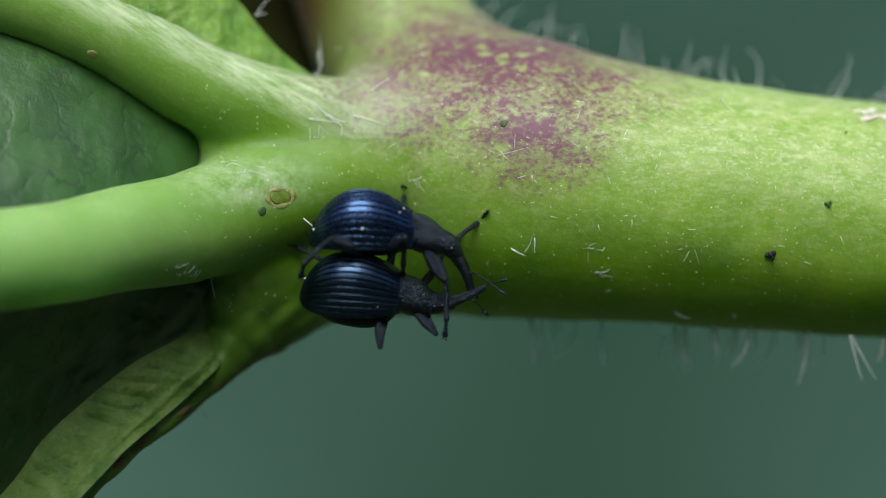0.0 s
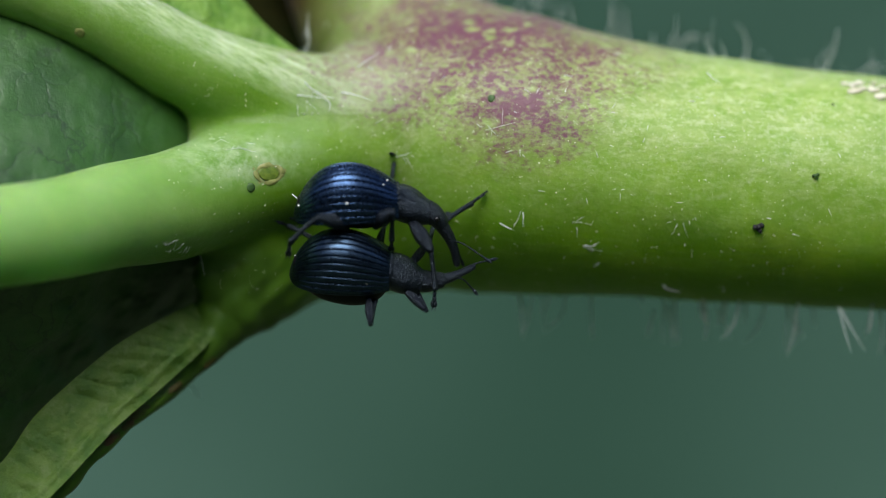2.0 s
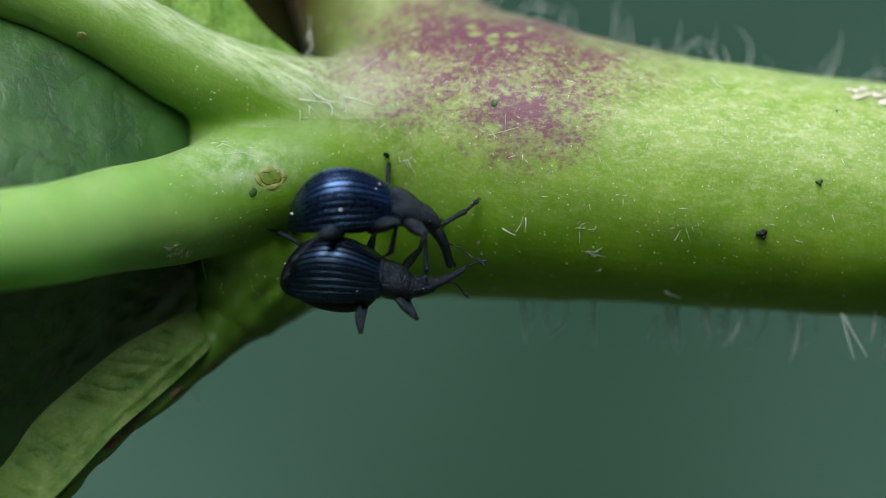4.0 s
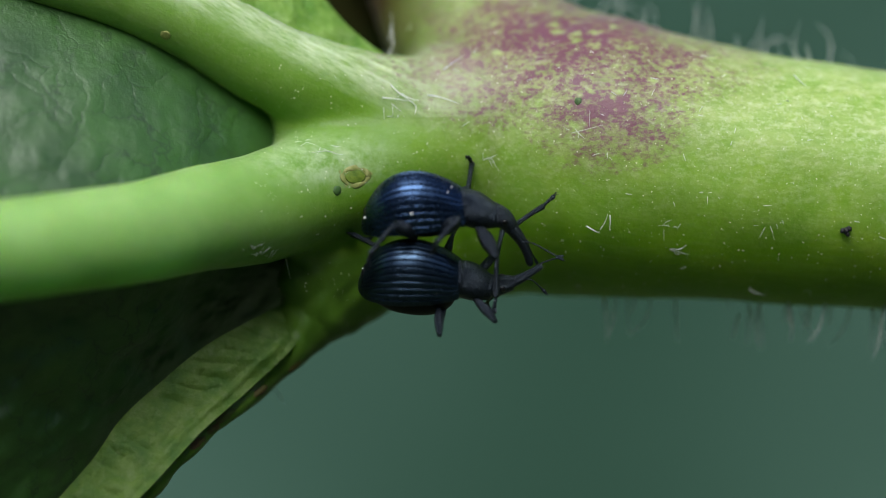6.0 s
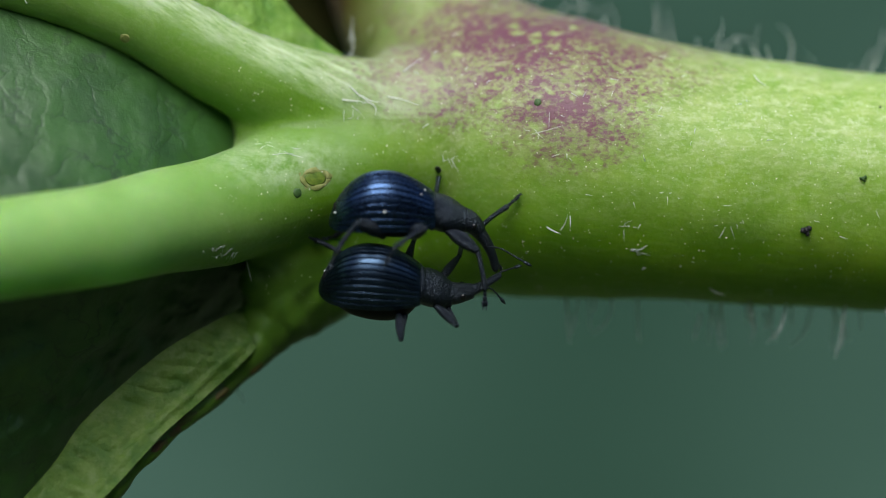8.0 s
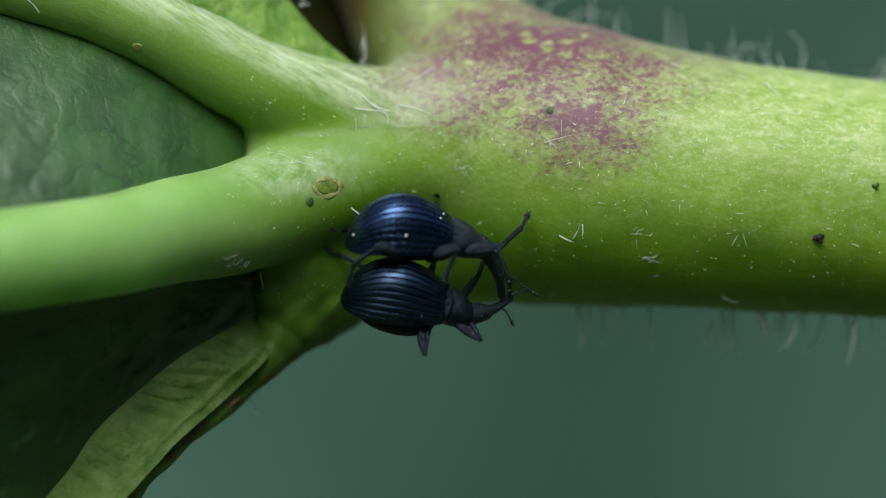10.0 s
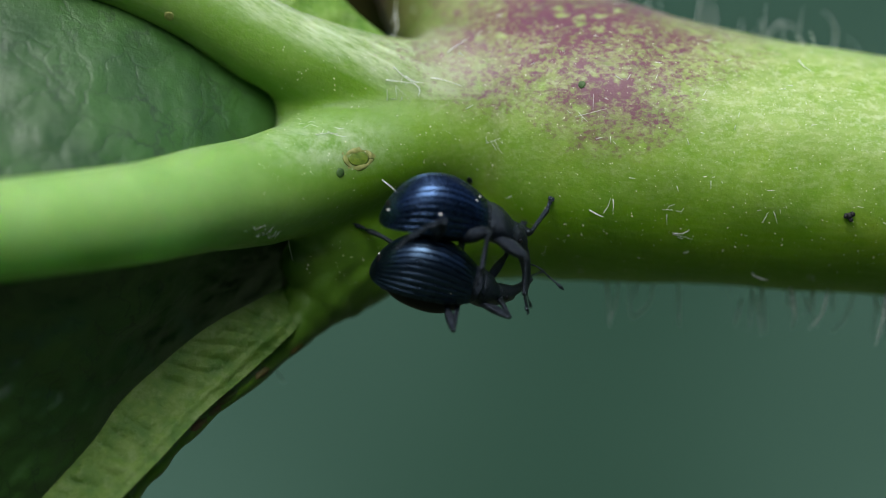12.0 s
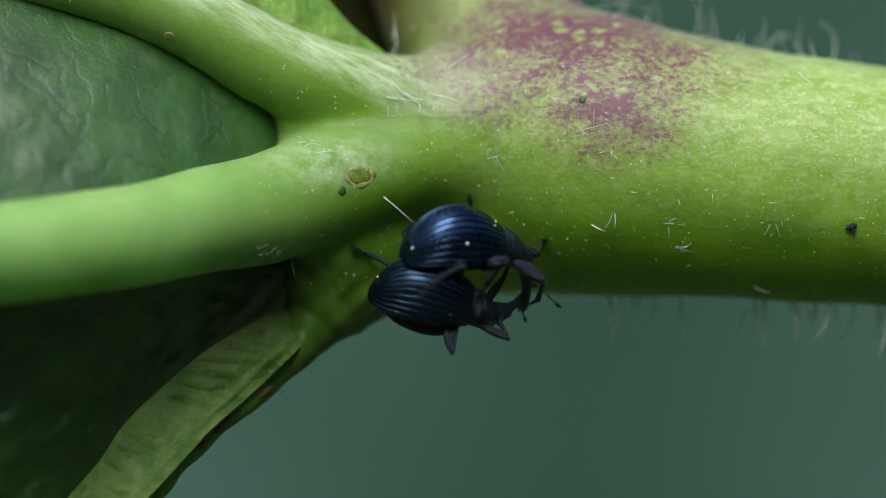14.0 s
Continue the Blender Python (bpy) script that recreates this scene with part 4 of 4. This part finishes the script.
def weevil(label, shell, deep, front, neck_size, stout, slim, head_path, snout_path, feelers):
    """A weevil along +x with its back to +z. deep: how far the underside hangs; front: where the wing cases begin; stout: how thick the legs are; slim: how thick the snout is; the two paths: the middle line of head and snout."""
    w = tagged(new("weevil"), label, "beetle")
    for side in (1, -1):
        part("wing_case", wing_case(side, front), shell, w, "ribbed shiny wing case")
    belly = [(x if x < 0 else x * front / 0.93, wide, (top + low * deep) / 2, (top - low * deep) / 2) for x, wide, top, low in (
        (-0.88, 0.08, 0.02, 0.14), (-0.7, 0.36, 0.15, 0.55), (-0.35, 0.52, 0.3, 0.88), (0.1, 0.54, 0.32, 1.0), (0.5, 0.50, 0.31, 0.95), (0.8, 0.40, 0.34, 0.75), (0.96, 0.24, 0.30, 0.45))]
    part("abdomen", barrel(belly), M_BELLY, w, "smooth black underside")
    collar = [(0.84, 0.30, 0.30, 0.06), (0.92, 0.35, 0.345, 0.06), (0.965, 0.33, 0.325, 0.05), (1.06, 0.345, 0.335, 0.03), (1.20, 0.335, 0.32, -0.01), (1.34, 0.285, 0.27, -0.06), (1.41, 0.25, 0.235, -0.09), (1.45, 0.235, 0.22, -0.10), (1.47, 0.19, 0.18, -0.11)]
    collar = [(front - 0.09 + (x - 0.84) * neck_size, w1, h1, z1) for x, w1, h1, z1 in collar]
    neck = part("pronotum", barrel(collar), M_PRONOTUM, w, "matt black finely pitted neck shield")
    path = spline(head_path, 4)
    fat = np.interp(np.linspace(0, 1, len(path)), [0, 0.3, 0.6, 1], [0.20, 0.20, 0.175, 0.135])
    head = part("head", tube(path, fat, 20), M_CHITIN, w, "small black head")
    mid = path[len(path) * 6 // 10]
    for side in (1, -1):
        part("eye", egg(mid + [0, 0.15 * side, 0.05], (0.06, 0.05, 0.055), 12, 8), M_EYE, head)
    path = spline(snout_path, 9)
    t = np.linspace(0, 1, len(path))
    fat = slim * (0.060 + 0.080 * (1 - t) ** 1.3 + 0.008 * np.exp(-((t - 0.85) / 0.12) ** 2)) * np.where(t > 0.93, 1.0 - 0.62 * ((t - 0.93) / 0.07) ** 2, 1.0)
    part("snout", tube(path, fat, 12), M_CHITIN, head, "long curved black snout")
    root = path[len(path) * 45 // 100]
    for side, (fx, fy, fz) in zip((1, -1), feelers):
        pts = np.array([root + [0, 0.06 * side, 0], root + [0.30 * fx + 0.02, 0.35 * fy + 0.05 * side, 0.22 * fz + 0.05], root + [0.65 * fx, 0.75 * fy, 0.6 * fz + 0.03], root + [fx, fy, fz]])
        feeler = spline(pts, 5)
        beads = [tube(feeler, 0.014 + 0.005 * np.sin(np.arange(len(feeler)) * 2.4), 7)]
        end = feeler[-1]
        way = feeler[-1] - feeler[-2]
        way /= np.linalg.norm(way)
        beads.append(tube([end, end + way * 0.05, end + way * 0.11, end + way * 0.18], [0.016, 0.030, 0.032, 0.006], 8))
        part("antenna", merged(beads), M_CHITIN, head, "thin black antenna with a club")
    limbs = {}
    for name, (x, y, z) in LEGS.items():
        for side in (1, -1):
            femur = part("femur", bone(FEMUR, [stout * k for k in (0.06, 0.090, 0.125, 0.132, 0.105, 0.062)]), M_CHITIN, w, "thick black upper leg")
            tibia = part("tibia", bone(TIBIA, [0.045, 0.042, 0.042, 0.046, 0.055]), M_CHITIN, femur, "slim black lower leg")
            tarsus = part("tarsus", foot(), M_CHITIN, femur, "black lobed foot with claws")
            limbs[name, side] = (femur, tibia, tarsus, Vector((x, y * side, z)))
    return w, limbs, (neck, head)


def grain_on(w, front, s, deg, r, lift=0.0):
    p = radians(deg)
    g = girth(s)
    part("pollen_grain", egg((front - (front + HALF_LONG) * s, -(HALF_WIDE * g + lift) * math.sin(p), (HIGH * arch(s) + lift) * math.cos(p) - 0.34 * s ** 4), (r, r, r), 10, 7, 0.1, 3), M_WHITE, w, "white pollen grain")


weevil_a, limbs_a, neck_a = weevil("shiny dark blue ribbed weevil clinging onto another weevil", M_SHELL_A, 0.42, 0.84, 1.10, 1.0, 1.0,
                                   [(1.36, 0, -0.06), (1.49, 0, -0.13), (1.60, 0, -0.22), (1.68, 0, -0.32)], [(1.58, 0, -0.22), (1.80, 0, -0.50), (1.95, 0, -0.80), (2.04, 0, -1.13)],
                                   [(0.25, 0.2, -0.5), (0.62, -0.20, -0.20)])
weevil_b, limbs_b, neck_b = weevil("blue-black ribbed weevil holding onto the green stem", M_SHELL_B, 0.73, 0.80, 1.12, 0.62, 0.80,
                                   [(1.33, 0, -0.08), (1.48, 0.02, -0.08), (1.63, 0.05, -0.06), (1.78, 0.08, -0.04)], [(1.72, 0.07, -0.05), (1.92, 0.16, 0.0), (2.11, 0.28, 0.05), (2.30, 0.42, 0.10)],
                                   [(0.55, 0.40, 0.10), (0.34, -0.05, -0.22)])
for s, deg, r in ((0.955, 40, 0.022), (0.49, 68, 0.023), (0.10, 10, 0.016), (0.14, 28, 0.015)):
    grain_on(weevil_a, 0.84, s, deg, r)
for s, deg, r in ((0.20, 74, 0.015), (0.96, -20, 0.022)):
    grain_on(weevil_b, 0.80, s, deg, r)

# rows: seconds, x, y, z in mm, turns about x, y and z
PATH_A = [
    (0, -1.65, -2.95, -0.05, 26, 5.7, 2.5), (1.5, -1.69, -2.95, -0.03, 27, 4.9, 2.6), (2.2, -1.73, -2.95, -0.01, 29, 2.2, 3.0), (4.5, -1.98, -2.95, -0.03, 30, -1.7, 4),
    (5, -2.08, -2.95, -0.15, 30, -8.7, 1.5), (5.5, -2.09, -2.95, -0.09, 31, -4.5, 0), (6, -2.08, -2.95, -0.11, 31, -0.5, -1), (6.5, -2.07, -2.95, -0.11, 31, -1, -1),
    (7, -2.10, -2.95, -0.10, 30.5, -0.7, 0), (7.5, -1.98, -2.95, 0.0, 31, 3.9, 1), (8, -1.91, -2.95, -0.07, 29, 5.3, 5), (8.2, -1.88, -2.95, -0.10, 29, 5.5, 6),
    (10.5, -1.82, -2.95, -0.34, 30, 7.6, 13.8), (11.5, -1.75, -2.95, -0.30, 29.5, 10.9, 13.8), (12, -1.76, -2.95, -0.45, 29, 10.4, 12), (12.5, -1.44, -2.95, -0.50, 27, 10.1, 22),
    (13, -1.33, -2.95, -0.59, 26, 7.9, 28), (13.5, -1.36, -2.95, -0.63, 25, 7.4, 29), (14, -1.49, -2.95, -0.71, 25, 3.3, 26),
]
PATH_B = [
    (0, -1.81, -2.75, -1.10, 47, 7, 0), (1.5, -1.79, -2.75, -1.12, 47, 8, 0), (2.2, -1.80, -2.75, -1.14, 47, 8, 0), (4.5, -2.02, -2.75, -1.21, 47, 6, 0),
    (5, -2.00, -2.75, -1.29, 47, 5, 0), (5.5, -2.08, -2.75, -1.25, 47, 5, 0), (6, -2.12, -2.75, -1.26, 47, 5, 0), (6.5, -2.09, -2.75, -1.30, 47, 6, 0), (7, -2.10, -2.75, -1.31, 47, 6, 0),
    (7.5, -2.10, -2.75, -1.29, 47, 7, 0), (8, -2.10, -2.75, -1.31, 46, 8, 2), (8.2, -2.09, -2.75, -1.33, 46, 9, 2), (10.5, -1.90, -2.75, -1.42, 46, 14, 8), (11.5, -1.95, -2.75, -1.42, 46, 16, 8),
    (12, -1.92, -2.75, -1.48, 46, 17, 8), (12.5, -1.86, -2.75, -1.48, 46, 17, 10), (13, -1.90, -2.75, -1.50, 46, 16, 10), (13.5, -1.98, -2.75, -1.57, 46, 16, 10), (14, -2.00, -2.75, -1.58, 46, 17, 10),
]


def body_pose(path, t):
    """The pose on a path of rows at t, in metres."""
    times = [r[0] for r in path]
    v = [float(np.interp(t, times, [r[i] for r in path])) for i in range(1, 7)]
    return pose(v[0] * 0.001, v[1] * 0.001, v[2] * 0.001, *v[3:])


def aim(start, way):
    """A limb's pose at start, along way, its bend upward."""
    way = Vector(way).normalized()
    up = Vector((0, 0, 1)) if abs(way.z) < 0.95 else Vector((0, 1, 0))
    y = up.cross(way).normalized()
    return Matrix.Translation(start) @ Matrix((way, y, way.cross(y))).transposed().to_4x4()


SKIN_X, SKIN_Z = np.linspace(-4.5, 2.0, 53), np.linspace(-3.0, 2.0, 41)
_gx, _gz = np.meshgrid(SKIN_X, SKIN_Z, indexing="ij")
_p, _, _met = onto_all(_gx.ravel(), _gz.ravel())
SKIN_Y = np.where(_met, _p[:, 1], 1.0).reshape(_gx.shape)


def skin_depth(x, z):
    return SKIN_Y[int(np.argmin(np.abs(SKIN_X - x))), int(np.argmin(np.abs(SKIN_Z - z)))]


def reach(start, x, z, length, toward):
    """From start to where (x, z) lies ahead at that length: toward -1 comes out to the viewer, 1 goes in."""
    dx, dz = x - start.x, z - start.z
    flat = math.hypot(dx, dz)
    if flat > 0.97 * length:
        dx, dz, flat = dx * 0.97 * length / flat, dz * 0.97 * length / flat, 0.97 * length
    dy = toward * math.sqrt(length * length - flat * flat)
    dy = min(dy, skin_depth(start.x + dx, start.z + dz) - 0.07 - start.y)
    return start + Vector((dx, dy, dz)).normalized() * length


def key_leg(limb, path, rows):
    """rows: seconds, then x, z of knee, ankle and claws in the place, with the sense in depth of each bone."""
    femur, tibia, tarsus, hip = limb
    out = ([], [], [])
    for t, kx, kz, ax, az, cx, cz, s1, s2, s3 in rows:
        body = body_pose(path, t)
        h = (body @ (hip * 0.001)) * 1000
        knee = reach(h, kx, kz, FEMUR, s1)
        ankle = reach(knee, ax, az, TIBIA, s2)
        tip = reach(ankle, cx, cz, TARSUS, s3)
        back = body.inverted()
        turn = back.to_3x3()
        f = aim(hip * 0.001, turn @ (knee - h))
        g = aim(back @ (knee * 0.001), turn @ (ankle - knee))
        a = aim(back @ (ankle * 0.001), turn @ (tip - ankle))
        out[0].append((t, f))
        out[1].append((t, f.inverted() @ g))
        out[2].append((t, f.inverted() @ a))
    for thing, r in zip((femur, tibia, tarsus), out):
        walk(thing, r)


def turn_neck(parts, path, rows):
    """Bends shield and head on the body: seconds, degrees down in the upright plane before the viewer, degrees away from him."""
    pivot = Matrix.Translation((0.00082, 0, 0.00005))
    out = []
    for t, deg, away in rows:
        back = body_pose(path, t).inverted().to_3x3()
        turn = Matrix.Rotation(radians(away), 4, back @ Vector((0, 0, 1))) @ Matrix.Rotation(radians(deg), 4, back @ Vector((0, 1, 0)))
        out.append((t, pivot @ turn @ pivot.inverted()))
    for thing in parts:
        walk(thing, out)


def motions():
    walk(weevil_a, [(t, body_pose(PATH_A, t)) for t in [r[0] for r in PATH_A]])
    walk(weevil_b, [(t, body_pose(PATH_B, t)) for t in [r[0] for r in PATH_B]])
    turn_neck(neck_a, PATH_A, [(0, 0, 0), (2.2, 2, 0), (4.5, 8, 0), (5, 13, 0), (5.5, 8, 0), (6, 1, 0), (7, -1, 0), (8, -4, 0), (10.5, 0, 0), (12, 0, 6), (14, 4, 14)])
    turn_neck(neck_b, PATH_B, [(0, 2, 4), (2.2, 2, 5), (4.5, 0, 6), (8, -2, 10), (10.5, -5, 22), (12, -8, 28), (13, -12, 30), (14, -12, 30)])
    # the near legs of the upper weevil
    key_leg(limbs_a["hind", -1], PATH_A, [
        (0, -2.18, -0.22, -2.69, -0.71, -2.73, -0.99, -1, 1, 1), (2.2, -2.2, -0.3, -2.7, -0.75, -2.75, -1.05, -1, 1, 1), (4.5, -2.28, -0.55, -2.8, -1.1, -2.94, -1.5, -1, 1, 1),
        (6, -2.4, -0.36, -2.86, -0.9, -2.9, -1.2, -1, 1, 1), (8, -2.34, -0.28, -2.8, -0.9, -2.92, -1.24, -1, 1, 1), (10.5, -2.14, -0.55, -2.64, -0.88, -2.77, -1.33, -1, 1, 1),
        (11.5, -2.13, -0.55, -2.68, -0.95, -2.88, -1.15, -1, 1, 1), (12, -1.63, -0.59, -2.33, -0.97, -2.63, -1.25, -1, -1, 1), (12.5, -1.39, -0.82, -2.07, -1.17, -2.34, -1.61, -1, -1, 1),
        (13.5, -1.23, -1.01, -1.88, -1.38, -2.08, -1.78, -1, -1, 1), (14, -1.36, -1.10, -1.91, -1.40, -2.21, -1.8, -1, -1, 1)])
    key_leg(limbs_a["mid", -1], PATH_A, [
        (0, -0.92, -0.19, -0.94, -0.69, -0.96, -0.91, -1, 1, 1), (2.2, -0.92, -0.19, -0.94, -0.69, -0.96, -0.91, -1, 1, 1), (4.5, -0.96, -0.26, -1.06, -0.81, -1.24, -0.9, -1, 1, 1),
        (6, -1.33, -0.28, -1.7, -0.69, -1.78, -0.9, -1, -1, 1), (8, -1.22, -0.4, -1.72, -0.75, -2.02, -1.25, -1, -1, 1), (10.5, -0.79, -0.63, -0.94, -1.23, -1.04, -1.43, -1, 1, 1),
        (11.5, -0.73, -0.7, -0.88, -1.25, -1.08, -1.7, -1, 1, 1), (12, -0.83, -0.77, -0.96, -1.47, -1.13, -1.87, -1, 1, 1), (13.5, -0.53, -1.08, -0.98, -1.48, -1.08, -1.73, -1, 1, 1),
        (14, -0.56, -1.0, -0.91, -1.4, -1.11, -1.75, -1, 1, 1)])
    key_leg(limbs_a["front", -1], PATH_A, [
        (0, -0.13, -1.07, -0.18, -1.69, -0.24, -2.17, -1, 1, 1), (2.2, -0.13, -1.07, -0.18, -1.69, -0.24, -2.17, -1, 1, 1), (4.5, -0.51, -0.41, -0.48, -1.04, -0.44, -1.42, -1, 1, 1),
        (6, -0.62, -0.99, -0.66, -1.69, -0.72, -2.02, -1, 1, 1), (8, -0.2, -0.86, -0.14, -1.55, -0.16, -1.9, -1, 1, 1), (10.5, -0.17, -0.64, 0.06, -1.24, 0.06, -1.59, -1, 1, 1),
        (11.5, -0.13, -1.19, -0.16, -1.74, -0.23, -2.23, -1, 1, 1), (12, -0.18, -1.22, -0.2, -1.87, -0.11, -2.32, -1, 1, 1), (13.5, 0.17, -1.38, 0.07, -1.78, -0.03, -1.9, -1, 1, 1),
        (14, 0.09, -1.37, -0.01, -1.7, -0.2, -1.8, -1, 1, 1)])
    # its far legs, braced on the stem
    key_leg(limbs_a["front", 1], PATH_A, [
        (0, -0.1, -0.30, 0.30, 0.02, 0.53, 0.28, 1, 1, 1), (4.5, -0.3, -0.40, 0.2, -0.05, 0.53, 0.26, 1, 1, 1), (8, -0.2, -0.35, 0.25, -0.02, 0.53, 0.24, 1, 1, 1),
        (10.5, -0.1, -0.8, 0.3, -0.3, 0.48, 0.1, 1, 1, 1), (12, -0.05, -0.8, 0.2, -0.4, 0.27, -0.22, 1, 1, 1), (13.5, 0.0, -0.8, 0.15, -0.7, 0.22, -0.68, 1, 1, 1), (14, 0.0, -0.9, 0.1, -0.7, 0.14, -0.65, 1, 1, 1)])
    key_leg(limbs_a["mid", 1], PATH_A, [
        (0, -1.0, 0.2, -0.96, 0.45, -0.97, 0.72, 1, 1, -1), (8, -1.0, 0.2, -0.96, 0.45, -0.97, 0.72, 1, 1, -1), (12, -1.2, -0.1, -1.18, 0.0, -1.15, 0.2, 1, 1, -1), (14, -1.2, -0.2, -1.18, -0.1, -1.18, 0.2, 1, 1, -1)])
    key_leg(limbs_a["hind", 1], PATH_A, [
        (0, -2.2, -0.1, -2.55, -0.2, -2.77, -0.06, 1, 1, 1), (4.5, -2.4, -0.3, -2.75, -0.45, -2.95, -0.51, 1, 1, 1), (8, -2.4, -0.3, -2.75, -0.5, -2.92, -0.55, 1, 1, 1),
        (10.5, -2.3, -0.4, -2.8, -0.2, -2.99, -0.08, 1, 1, 1), (12, -2.2, -0.5, -2.5, -0.2, -2.48, 0.08, 1, 1, 1), (13.5, -2.1, -0.8, -2.3, -0.45, -2.08, -0.23, 1, 1, 1), (14, -2.2, -0.9, -2.35, -0.5, -2.16, -0.3, 1, 1, 1)])
    # the lower weevil's legs
    for name, side, knee, ankle, claw, sense in (
            ("hind", -1, (-0.55, -0.42), (-0.75, -0.28), (-0.7, -0.1), (1, 1, 1)), ("mid", -1, (0.48, -1.02), (0.55, -0.6), (0.7, -0.4), (-1, 1, 1)),
            ("front", -1, (1.45, -0.78), (1.3, -0.5), (1.4, -0.3), (-1, 1, 1)), ("front", 1, (1.5, 0.42), (1.6, 0.8), (1.8, 0.9), (1, 1, 1)),
            ("mid", 1, (0.7, 0.7), (0.8, 0.9), (0.9, 0.9), (1, 1, 1)), ("hind", 1, (-0.6, 0.5), (-1.0, 0.7), (-1.1, 0.75), (1, 1, 1))):
        key_leg(limbs_b[name, side], PATH_B, [
            (t, x + knee[0], z + knee[1], x + ankle[0], z + ankle[1], x + claw[0], z + claw[1], *sense) for t, x, _, z, *_ in PATH_B])


motions()
